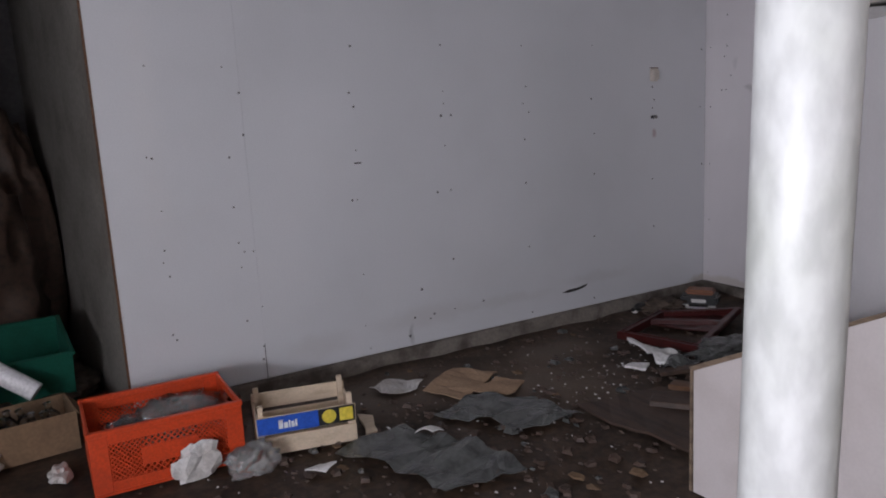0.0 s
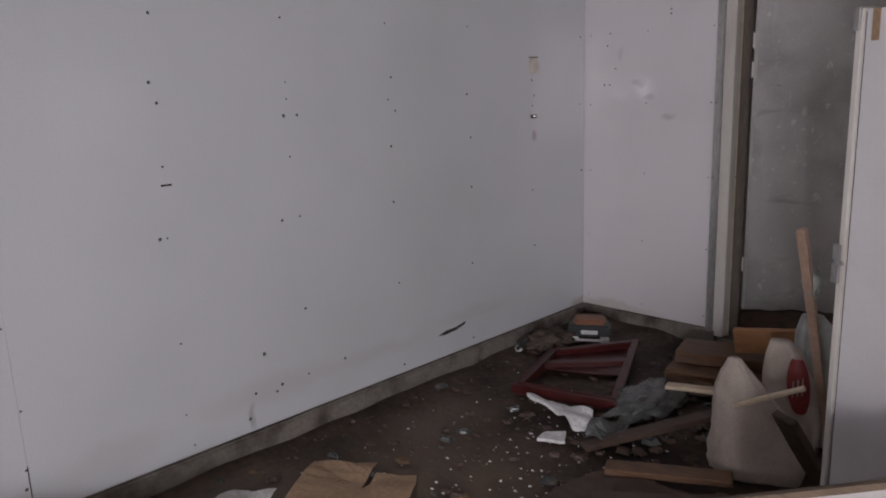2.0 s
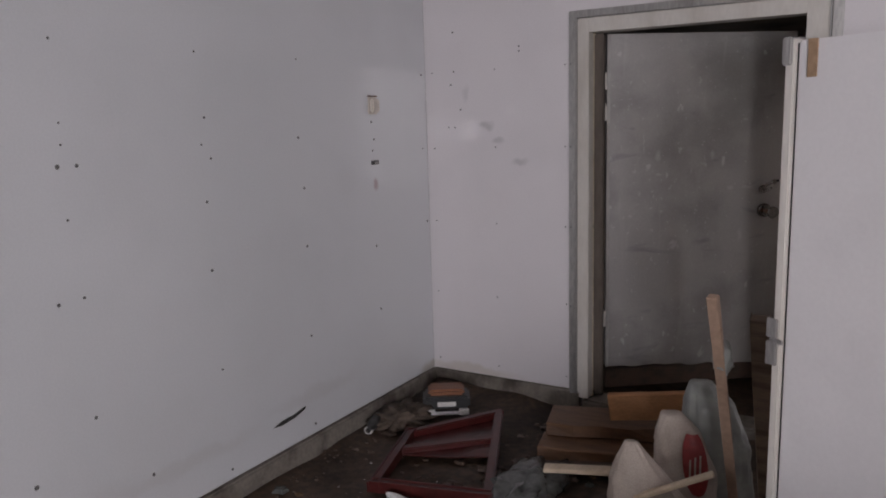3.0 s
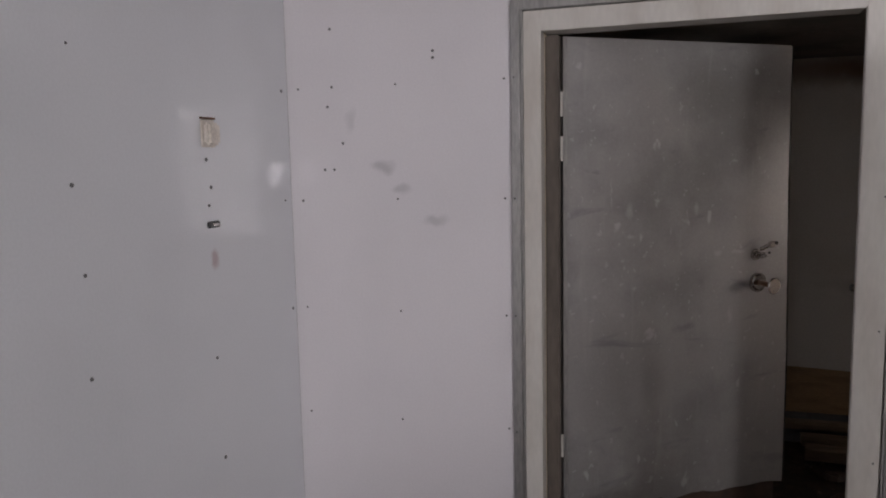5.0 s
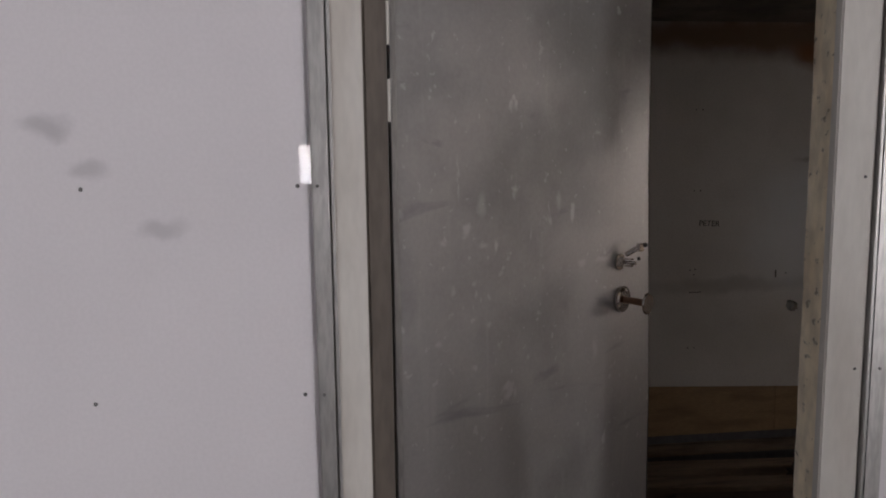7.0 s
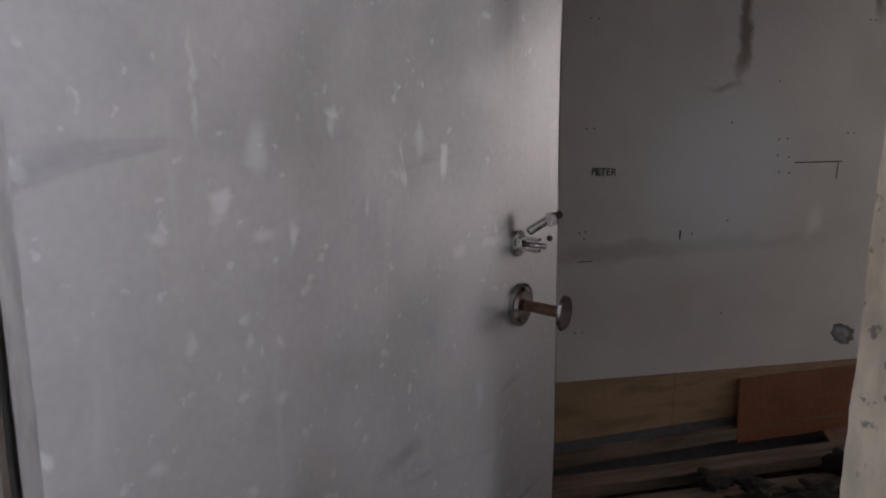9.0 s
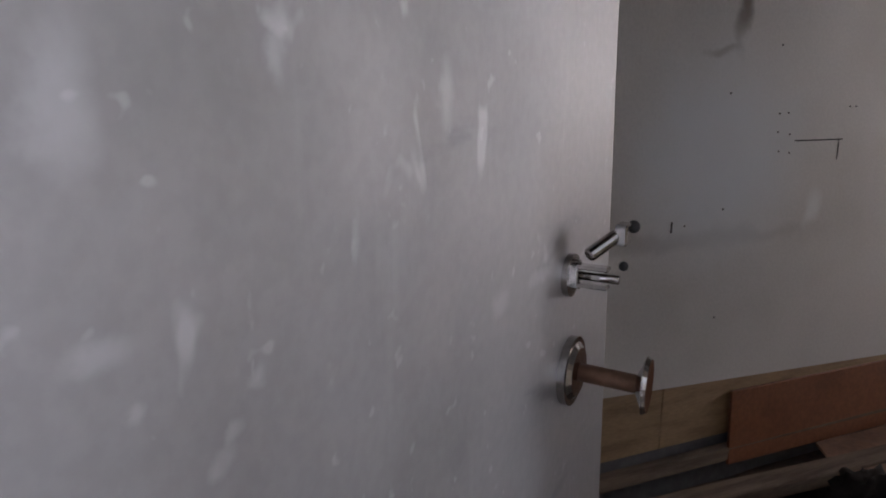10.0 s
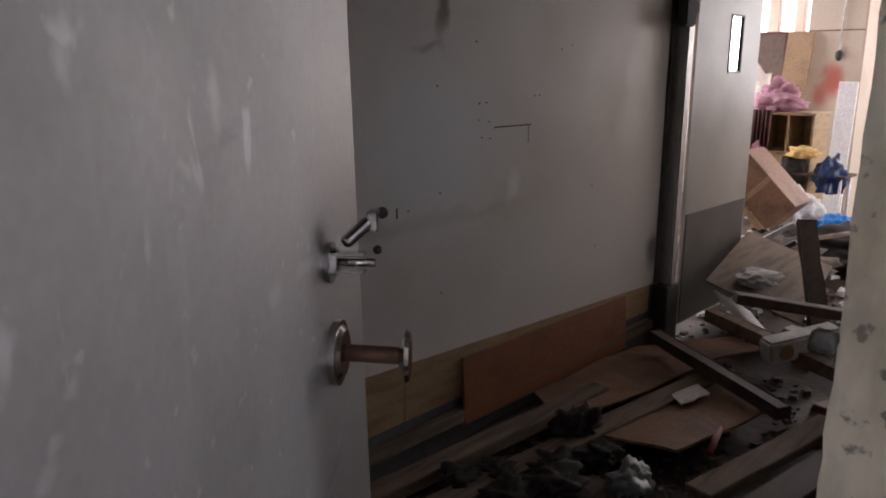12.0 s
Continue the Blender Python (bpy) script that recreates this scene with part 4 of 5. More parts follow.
carton("cardboard_box", pose(-0.17, -4.9, 0.0, 0, 0, 6), 0.32, 0.36, 0.19, "old_card", "open brown cardboard box full of glass jars")
for i in range(6):
    bottle(pose(-0.07 + 0.11 * (i % 2), -4.8 + 0.1 * (i // 2), 0.03, 8 * (i % 3), 6, 0), 0.042, 0.18, "clear", "dusty empty glass jar in the cardboard box", "jars in the box")


def green_crate():
    c = root("green_crate", pose(-0.85, -5.1, 0.12, 0, 14, 4))
    L, W, H = 0.45, 0.6, 0.34
    boxes("base", [((0, 0, 0), (L, W, 0.015))], M["green"], c, "", 0.003)
    for lo, hi in (((L - 0.012, 0, 0.015), (L, W, H)), ((0, 0, 0.015), (0.012, W, H)), ((0.012, 0, 0.015), (L - 0.012, 0.012, H)), ((0.012, W - 0.012, 0.015), (L - 0.012, W, H))):
        boxes("side", [(lo, hi)], M["green"], c, "", 0.003)
    boxes("rim", [((-0.012, -0.012, H), (L + 0.012, 0.012, H + 0.02)), ((-0.012, W - 0.012, H), (L + 0.012, W + 0.012, H + 0.02)), ((-0.012, 0.012, H), (0.012, W - 0.012, H + 0.02)), ((L - 0.012, 0.012, H), (L + 0.012, W - 0.012, H + 0.02))], M["green"], c, "", 0.004)
    return tagged(c, "dark green plastic crate tilted on rubble in the alcove", "crate")


green_crate()
tagged(lump("rubble_mound", (-0.75, -4.8, -0.01), (0.5, 0.45, 0.11), M["crumb"], 11, 0.4, 4), "heap of dark rubble under the green crate", "rubble")
bm = bmesh.new()
rod(bm, (-0.3, -4.84, 0.36), (-0.22, -4.66, 0.22), 0.05, 24)
rod(bm, (-0.3028, -4.8463, 0.3649), (-0.3, -4.84, 0.36), 0.046, 24)
tagged(part("paint_can", bm, M["lamp_white"], None, "", False), "white tin can lying against the green crate", "can")
bm = bmesh.new()
bmesh.ops.create_uvsphere(bm, u_segments=20, v_segments=12, radius=0.06, matrix=Matrix.Translation((-0.2, -4.93, 0.24)))
tagged(part("red_ball", bm, M["red_print"], None, "", True), "small dark red ball among the rubbish", "ball")
# both sacks take a dark colour that carries the alcove's shade
tagged(lump("brown_sack", (-1.4, -4.95, 0.0), (0.4, 0.4, 0.75), M["dark_wood"], 21, 0.35, 4), "dusty brown sack slumped in the dark alcove", "sack")
tagged(lump("dark_sack", (-1.7, -4.65, 0.0), (0.3, 0.25, 0.95), M["dark_wood"], 22, 0.3, 4), "tall brown sack in the alcove, darkened to a silhouette", "sack")
tagged(lump("white_bag", (0.12, -5.0, 0.0), (0.18, 0.16, 0.05), M["paper"], 25, 0.5, 4, None, 1.7, True, True), "crumpled white plastic bag on the floor", "bag")
tagged(lump("small_carton_piece", (0.42, -4.62, 0.0), (0.08, 0.05, 0.035), M["paper"], 26, 0.6, 3, None, 1.2, True, False), "crushed pale carton beside the crate", "carton")
tagged(lump("white_cup", (0.78, -4.1, 0.0), (0.03, 0.085, 0.085), M["paper"], 27, 0.9, 3, None, 1.3, True, False), "crumpled white paper cup by the crate", "paper cup")
tagged(lump("clear_bag", (0.86, -3.88, 0.0), (0.09, 0.11, 0.07), M["clear_film"], 28, 0.5, 4, None, 1.8), "crumpled clear plastic bag", "bag")


def leaning_panel():
    c = root("loose_door", pose(2.15, -1.83, 0.0, 0, 0, math.degrees(math.atan2(-0.49, 0.87))))
    boxes("door_leaf", [((0.031, 0.0, 0.01), (0.95, 0.045, 1.765))], M["door_white"], c, "", 0.004)
    boxes("edge_frame", [((0.0, -0.004, 0.0), (0.024, 0.05, 1.77))], M["frame_paint"], c, "cream metal edge profile", 0.003)
    boxes("edge_gap", [((0.0242, 0.008, 0.0), (0.0308, 0.045, 1.76))], M["hole"], c, "dark gap beside the edge profile")
    boxes("catch", [((-0.014, -0.012, 0.975), (0.016, -0.0042, 1.035)), ((-0.014, -0.012, 1.045), (0.016, -0.0042, 1.095)), ((-0.002, -0.016, 1.034), (0.036, -0.01, 1.046))], M["alu"], c, "small metal catch", 0.002)
    boxes("corner_cap", [((-0.007, -0.01, 1.71), (0.02, 0.052, 1.775))], M["alu"], c, "worn corner cap", 0.004)
    boxes("tape", [((0.058, -0.004, 1.68), (0.082, -0.0008, 1.766))], M["cardboard"], c, "torn strip of brown tape", 0.0)
    return tagged(c, "white laminate door leaf standing loose, with cream edge", "door")


leaning_panel()


def low_board():
    c = root("white_board")
    bm = bmesh.new()
    y0, y1 = -2.49, -2.47
    pts = ((2.104, 0.0), (3.0, 0.0), (3.0, 0.965), (2.1, 0.5))
    f = [bm.verts.new((x, y0, z)) for x, z in pts]
    g = [bm.verts.new((x, y1, z)) for x, z in pts]
    bm.faces.new(f)
    bm.faces.new(g[::-1])
    for i in range(4):
        bm.faces.new((f[(i + 1) % 4], f[i], g[i], g[(i + 1) % 4]))
    bmesh.ops.recalc_face_normals(bm, faces=bm.faces[:])
    soften(bm, 0.002, 1)
    part("board", bm, M["board_white"], c)
    bm = bmesh.new()
    d = Vector((0.9, 0, 0.465)).normalized()
    nrm = Vector((-d.z, 0, d.x))
    for a, b in (((2.1, 0.5), (3.0, 0.965)),):
        q = [(a[0], a[1]), (b[0], b[1]), (b[0] + nrm.x * 0.012, b[1] + nrm.z * 0.012), (a[0] + nrm.x * 0.012 - 0.014, a[1] + nrm.z * 0.012)]
        f = [bm.verts.new((x, y0 - 0.003, z)) for x, z in q]
        g = [bm.verts.new((x, y1 + 0.003, z)) for x, z in q]
        bm.faces.new(f)
        bm.faces.new(g[::-1])
        for i in range(4):
            bm.faces.new((f[(i + 1) % 4], f[i], g[i], g[(i + 1) % 4]))
    bmesh.ops.recalc_face_normals(bm, faces=bm.faces[:])
    part("wood_edge", bm, M["grey_wood"], c, "bare wooden edge")
    boxes("wood_edge", [((2.086, y0 - 0.003, 0.0), (2.099, y1 + 0.003, 0.503))], M["grey_wood"], c, "bare wooden edge", 0.001)
    return tagged(c, "cut white laminate board propped upright on the floor", "board")


low_board()

# floor litter, from the crates towards the corner
def litter(name, pts, mat, seed, label, cat, thick=0.004, wave=0.008, z=0.004, tilt=None):
    return tagged(sheet(name, pts, z, M[mat], seed, thick, wave, 3, None, tilt), label, cat)


litter("cardboard_sheet", ((0.5, -2.82), (0.3, -2.5), (0.52, -2.33), (0.66, -2.55), (0.78, -2.72)), "cardboard", 1, "flat piece of torn brown cardboard on the floor", "cardboard", 0.005, 0.012)
litter("cardboard_scrap", ((0.7, -2.62), (0.6, -2.4), (0.74, -2.3), (0.86, -2.48)), "cardboard", 2, "small torn cardboard scrap on the floor", "cardboard", 0.005, 0.012, 0.01)
litter("paper_scrap", ((0.3, -3.05), (0.24, -2.86), (0.4, -2.76), (0.48, -2.88), (0.44, -3.0)), "paper", 3, "crumpled off-white paper scrap", "paper", 0.003, 0.03)
litter("plastic_sheet", ((0.93, -3.52), (0.86, -3.16), (1.25, -2.95), (1.6, -2.92), (1.56, -3.3), (1.2, -3.4)), "film", 4, "crinkled grey plastic sheet spread on the floor", "plastic sheet", 0.003, 0.03, 0.003)
litter("plastic_sheet", ((0.85, -2.95), (0.72, -2.65), (0.95, -2.4), (1.3, -2.35), (1.25, -2.7)), "film", 5, "dirty translucent plastic sheet on the floor", "plastic sheet", 0.003, 0.025, 0.003)
litter("paper_scrap", ((1.02, -3.7), (1.0, -3.62), (1.08, -3.57), (1.12, -3.64)), "white", 6, "small white paper chip", "paper", 0.004, 0.02)
litter("paper_scrap", ((0.98, -3.13), (0.98, -3.05), (1.07, -3.02), (1.1, -3.1)), "white", 7, "small white paper chip", "paper", 0.004, 0.03)
litter("paper_scrap", ((1.55, -3.75), (1.6, -3.55), (1.85, -3.45), (1.9, -3.7)), "paper", 17, "pale crumpled paper on the floor", "paper", 0.004, 0.04)
litter("board_offcut", ((0.86, -3.33), (0.84, -3.26), (0.66, -3.2), (0.6, -3.26)), "pale_wood", 18, "pale wooden offcut beside the fruit crate", "offcut", 0.01, 0.004)
litter("broken_tile", ((0.61, -1.4), (0.72, -1.34), (0.96, -1.33), (1.06, -1.46), (0.98, -1.53), (0.8, -1.43)), "white", 8, "broken white plaster slab on the floor", "plaster", 0.018, 0.03, 0.0)
litter("white_chip", ((0.92, -1.72), (0.9, -1.63), (0.98, -1.58), (1.03, -1.66)), "white", 9, "flat oval white plaster chip on the floor", "plaster", 0.014, 0.008)
litter("grey_rag", ((1.05, -1.56), (1.03, -1.38), (1.17, -1.35), (1.24, -1.5), (1.16, -1.58)), "film", 10, "wet grey plastic rag on the floor", "rag", 0.012, 0.06)
tagged(lump("film_bag", (1.1, -1.05, 0.0), (0.12, 0.26, 0.05), M["film"], 31, 0.6, 4), "crumpled translucent plastic bag on the floor", "bag")
litter("dark_sheet", ((1.2, -2.3), (1.3, -1.75), (1.75, -1.7), (1.9, -2.25)), "dark_wood", 12, "dark sodden board lying on the floor", "board", 0.012, 0.012)


def picture_frame():
    """A dark red frame lying on the floor, made of four bars and a warped back."""
    c = root("wooden_frame")
    q = [Vector(p) for p in ((0.5, -1.33, 0.03), (0.36, -0.83, 0.045), (0.65, -0.41, 0.055), (1.0, -1.21, 0.035))]
    for i in range(4):
        a, b = q[i], q[(i + 1) % 4]
        d = b - a
        m = Matrix.Translation(a) @ d.to_track_quat("X", "Z").to_matrix().to_4x4()
        bm = bmesh.new()
        box(bm, (-0.02, -0.022, -0.02), (d.length + 0.02, 0.022, 0.02), m)
        soften(bm, 0.006, 2)
        part("bar", bm, M["mahogany"], c)
    d = q[2].lerp(q[3], 0.35) - q[1].lerp(q[0], 0.35)
    m = Matrix.Translation(q[1].lerp(q[0], 0.35)) @ d.to_track_quat("X", "Z").to_matrix().to_4x4()
    bm = bmesh.new()
    box(bm, (0, -0.025, -0.015), (d.length, 0.025, 0.015), m)
    soften(bm, 0.005, 2)
    part("cross_bar", bm, M["mahogany"], c)
    p = sheet("backing", ((0.41, -1.02), (0.37, -0.82), (0.64, -0.44), (0.83, -0.84)), 0.02, M["mahogany"], 14, 0.006, 0.01, 2, c)
    p["label"] = "dark warped backing board"
    return tagged(c, "dark red varnished wooden frame lying on the floor", "frame")


picture_frame()


def small_device():
    c = root("small_appliance", pose(0.32, -0.4, 0.012, 0, 0, 32))
    boxes("body", [((-0.13, -0.07, 0.03), (0.13, 0.09, 0.1))], M["black"], c, "", 0.015)
    boxes("lid", [((-0.1, -0.05, 0.1), (0.1, 0.08, 0.135))], M["hardboard"], c, "pinkish brown lid", 0.012)
    for x in (-0.12, 0.065):
        boxes("foot", [((x, -0.085, 0.0), (x + 0.055, -0.06, 0.032))], M["white"], c, "white corner block", 0.003)
    boxes("front_strip", [((-0.05, -0.078, 0.05), (0.05, -0.07, 0.075))], M["paper"], c, "pale label strip", 0.001)
    boxes("base_bar", [((-0.065, -0.083, 0.005), (0.065, -0.068, 0.02))], M["lamp_white"], c, "white bar", 0.002)
    return tagged(c, "broken black appliance with a brown lid in the corner", "appliance")


small_device()
bottle(pose(0.07, -0.7, 0.035, 88, 0, 20), 0.03, 0.2, "black", "dark bottle lying at the foot of the wall", "")
tagged(lump("plastic_scrap", (0.1, -0.83, 0.0), (0.025, 0.025, 0.022), M["white"], 33, 0.1, 3), "white plastic scrap on the floor", "scrap")
tagged(lump("rubbish_pile", (0.18, -0.62, 0.0), (0.14, 0.16, 0.045), M["crumb"], 34, 0.7, 4, None, 4), "small heap of dark rubbish at the wall", "rubbish")

# sacks, planks and sticks beside the doorway
def slumped_sack(name, m, profile, h, mat, seed, label):
    """A limp woven sack: oval rings whose middle, half width and half depth follow the profile (height share, middle, half width, half depth)."""
    bm = bmesh.new()
    rings, n, rows = [], 56, 40
    for k in range(rows + 1):
        u = k / rows
        i = max(q for q in range(len(profile) - 1) if profile[q][0] <= u + 1e-6)
        a, b = profile[i], profile[i + 1]
        f = (u - a[0]) / (b[0] - a[0])
        mid, w, d = (a[c] + (b[c] - a[c]) * f for c in (1, 2, 3))
        ring = []
        for j in range(n):
            ang = 2 * math.pi * j / n
            ca, sa = math.cos(ang), math.sin(ang)
            q = Vector((ca * 1.3 + seed, sa * 1.3, u * 1.8))
            fold = 0.16 * noise.noise(q) - 0.13 * abs(noise.noise(Vector((ca * 2.2 + seed, sa * 2.2, u * 2.6 + ca)))) + 0.07 * noise.noise(q * 3.1) - 0.06 * abs(noise.noise(Vector((ca * 4 + seed, sa * 4 + 3 * u, u * 7))))
            e = 1 + fold
            ring.append(bm.verts.new((mid + math.copysign(abs(ca) ** 0.8, ca) * w * e, math.copysign(abs(sa) ** 0.8, sa) * d * e, h * u + 0.012 * noise.noise(q * 2.5) * (0 < k < rows))))
        rings.append(ring)
    for a, b in zip(rings, rings[1:]):
        for j in range(n):
            bm.faces.new((a[j], a[(j + 1) % n], b[(j + 1) % n], b[j]))
    bm.faces.new(rings[0][::-1])
    bm.faces.new(rings[-1])
    c = root(name, m)
    part("sack_body", bm, M[mat], c, "", True)
    return tagged(c, label, "sack")


limp = slumped_sack("sack", pose(1.74, -1.32, 0.0, 0, 0, 17), ((0, 0.0, 0.19, 0.13), (0.12, 0.0, 0.2, 0.14), (0.45, -0.02, 0.16, 0.11), (0.7, -0.06, 0.115, 0.075), (0.88, -0.09, 0.06, 0.045), (1, -0.1, 0.022, 0.015)), 0.475, "sack", 1.3,
                    "pale woven sack slumped on the floor by the doorway")
for z, x0, x1 in ((0.3, 0.0, 0.05), (0.285, 0.012, 0.06), (0.27, 0.03, 0.068)):
    boxes("print_bar", [((x0, -0.112, z), (x1, -0.085, z + 0.006))], M["cloth_dark"], limp, "faded dark print", 0.0, pose(0, 0, 0, 0, 14, 0))
printed = slumped_sack("printed_sack", pose(1.75, -1.0, 0.0, 0, 0, 17), ((0, 0.0, 0.13, 0.1), (0.5, 0.0, 0.12, 0.09), (0.85, -0.03, 0.085, 0.06), (1, -0.05, 0.04, 0.03)), 0.47, "sack", 4.1, "pale sack with a dark red printed oval")
bm = bmesh.new()
bmesh.ops.create_grid(bm, x_segments=10, y_segments=16, size=1)
for v in bm.verts:
    x, z = v.co.x, v.co.y
    v.co = Vector((0.035 + x * 0.045 * math.sqrt(max(0.12, 1 - z * z * 0.8)) - 0.012 * z, -0.104 + x * x * 0.012 + 0.03 * max(0, z), 0.3 + z * 0.115))
r = bmesh.ops.extrude_face_region(bm, geom=bm.faces[:])
for v in [g for g in r["geom"] if isinstance(g, bmesh.types.BMVert)]:
    v.co.y -= 0.003
bmesh.ops.recalc_face_normals(bm, faces=bm.faces[:])
oval = part("printed_panel", bm, M["red_print"], printed, "dark red printed oval")
for k in range(3):
    boxes("print_bar", [((0.012 + 0.018 * k, -0.1115, 0.26 + 0.006 * k), (0.018 + 0.018 * k, -0.1085, 0.33 + 0.01 * k))], M["sack"], oval)
slumped_sack("grey_bag", pose(1.83, -0.86, 0.0, 0, 0, 17), ((0, 0.0, 0.15, 0.12), (0.55, 0.0, 0.14, 0.11), (0.85, -0.02, 0.1, 0.08), (1, -0.05, 0.045, 0.04)), 0.56, "bag_film", 7.7, "grey translucent rubbish bag behind the sacks")
plank("plank", (0.98, -0.5, 0.115), (1.62, -0.34, 0.135), 0.24, 0.06, M["brown_wood"], "thick brown board lying on scrap before the doorway")
plank("plank", (1.0, -0.66, 0.045), (1.75, -0.5, 0.06), 0.18, 0.07, M["brown_wood"], "rough brown timber baulk on the floor")
plank("plank", (1.29, -0.52, 0.245), (1.66, -0.44, 0.29), 0.035, 0.13, M["orange_wood"], "short orange-brown board set on edge", "plank", 4)
plank("plank", (0.95, -0.86, 0.02), (1.7, -0.6, 0.04), 0.08, 0.03, M["dark_wood"], "dark wooden lath on the floor")
plank("plank", (1.15, -0.97, 0.1), (1.55, -0.86, 0.12), 0.06, 0.02, M["pale_wood"], "pale wooden lath lying across scrap")
plank("plank", (1.12, -1.65, 0.02), (1.55, -0.95, 0.1), 0.07, 0.025, M["dark_wood"], "dark broken lath on the floor")
plank("plank", (1.3, -1.75, 0.03), (1.75, -1.55, 0.05), 0.09, 0.03, M["brown_wood"], "brown broken board end on the floor")
plank("plank", (1.4, -2.0, 0.03), (2.0, -1.6, 0.06), 0.08, 0.03, M["dark_wood"], "dark board lying near the loose door")
plank("stick", (1.95, -1.57, 1.075), (2.0, -1.2, 0.02), 0.032, 0.03, M["stick_wood"], "pale squared wooden stick leaning upright", "stick")
plank("stick", (2.06, -1.4, 0.98), (2.08, -1.1, 0.02), 0.06, 0.04, M["grey_wood"], "grey wooden stick leaning upright", "stick")
plank("stick", (2.12, -1.35, 1.05), (2.2, -1.05, 0.02), 0.045, 0.04, M["grey_wood"], "grey wooden stick leaning upright", "stick")
plank("stick", (1.68, -1.42, 0.3), (1.93, -1.36, 0.42), 0.025, 0.02, M["pale_wood"], "thin pale stick across the sacks", "stick")
plank("plank", (1.95, -1.62, 0.4), (2.06, -1.4, 0.02), 0.1, 0.03, M["dark_wood"], "dark short board leaning on the sacks")
tagged(lump("wrapping", (1.965, -1.47, 0.78), (0.028, 0.03, 0.06), M["bag_film"], 41, 0.5, 3, None, 2, False), "grey plastic film tied round the sticks", "plastic film")

ROOM = [(0.1, -4.0, 2.0, -0.2), (0.5, -3.2, 1.9, -0.9), (0.6, -4.6, 2.6, -2.6)]
scatter("paint_flakes", [(0.3, -3.0, 1.5, -1.0), (0.8, -2.4, 1.4, -1.2), (0.4, -4.3, 2.2, -2.4)], 330, 0.011, M["white"], 2, 0.25, "scattered white paint flakes on the floor")
scatter("rubble_bits", ROOM + [(0.03, -4.1, 0.2, -0.1)], 800, 0.016, M["crumb"], 3, 0.28, "scattered brown rubble and dirt bits")
scatter("dark_bits", ROOM + [(0.8, -1.6, 2.0, -0.2)], 700, 0.045, M["dark_wood"], 5, 0.35, "scattered dark wooden splinters")
scatter("cardboard_bits", ROOM, 36, 0.06, M["old_card"], 6, 0.1, "scattered scraps of cardboard")
scatter("film_bits", ROOM + [(0.9, -1.6, 1.9, -0.3)], 70, 0.06, M["film"], 7, 0.35, "scattered scraps of plastic film")

# ---- things in the passage ----
boards = []
bm = bmesh.new()
box(bm, (3.24, -0.006, 0.0), (4.444, 0.006, 0.27), pose(0, 1.722, 0.105, -4, 0.7, 0))
soften(bm, 0.002, 1)
tagged(part("hardboard_strip", bm, M["hardboard"]), "red-brown hardboard strip leaning on the back wall", "board")
litter("rust_sheet", ((4.45, 1.66), (3.66, 1.7), (3.5, 1.46), (4.86, 1.2), (4.9, 1.36)), "rust_sheet", 51, "rust-brown board lying over floor rubbish", "board", 0.01, 0.006, 0.06)
plank("plank", (2.1, 1.66, 0.05), (3.9, 1.52, 0.06), 0.09, 0.05, M["grey_wood"], "long grey floor batten beside the back wall")
plank("plank", (2.1, 1.5, 0.04), (4.4, 1.2, 0.08), 0.1, 0.06, M["grey_wood"], "long grey wooden floor batten")
plank("plank", (2.3, 1.38, 0.03), (3.6, 1.26, 0.06), 0.14, 0.03, M["dark_wood"], "dark worn wooden floor board")
plank("plank", (2.4, 1.2, 0.02), (3.3, 1.12, 0.03), 0.12, 0.03, M["grey_wood"], "grey worn wooden floor board")
plank("plank", (4.43, 1.56, 0.16), (4.05, 0.82, 0.13), 0.06, 0.045, M["dark_wood"], "dark wooden batten lying across boards")
plank("plank", (4.8, 1.45, 0.2), (4.4, 0.7, 0.2), 0.07, 0.05, M["grey_wood"], "grey wooden batten lying across boards")
plank("plank", (3.4, 0.85, 0.06), (4.5, 0.62, 0.1), 0.1, 0.035, M["grey_wood"], "grey plank on the passage floor")
plank("plank", (3.3, 0.7, 0.06), (4.3, 0.45, 0.16), 0.12, 0.035, M["dark_wood"], "dark plank on the passage floor")
plank("plank", (4.0, 0.62, 0.2), (4.75, 0.5, 0.14), 0.2, 0.03, M["mahogany"], "dark red board lying on planks")
litter("brown_board", ((3.5, 1.28), (3.58, 1.02), (4.09, 0.92), (4.4, 1.2), (4.17, 1.26)), "rust_sheet", 52, "brown board lying on the floor", "board", 0.012, 0.004, 0.07)
litter("white_tile", ((3.96, 1.23), (3.9, 1.16), (4.07, 1.12), (4.13, 1.2)), "paper", 53, "small white plate of plastic on the boards", "plate", 0.006, 0.001, 0.105)
bm = bmesh.new()
rod(bm, (3.58, 0.9, 0.12), (3.78, 0.95, 0.12), 0.012, 10)
tagged(part("red_tube", bm, M["red_print"], None, "", True), "thin dark red tube on the boards", "tube")
for i, (x, y, w) in enumerate(((3.46, 1.35, 0.07), (3.38, 1.22, 0.06), (3.2, 1.28, 0.07), (3.04, 1.4, 0.06), (2.92, 1.46, 0.06), (3.1, 1.2, 0.08), (2.95, 1.27, 0.07))):
    tagged(lump("rag", (x, y, 0.05), (w * 1.25, w, w * (1.0 if i == 0 else 0.5)), M["cloth_dark"], 60 + i, 0.7, 4, None, 1.8, True, True, 0.3),
           "crumpled black rag heaped on the passage floor", "rag", "rags in the passage")
tagged(lump("film_bag", (3.32, 1.05, 0.03), (0.07, 0.06, 0.05), M["bag_film"], 66, 0.8, 4), "crumpled grey film caught in the rags", "bag")


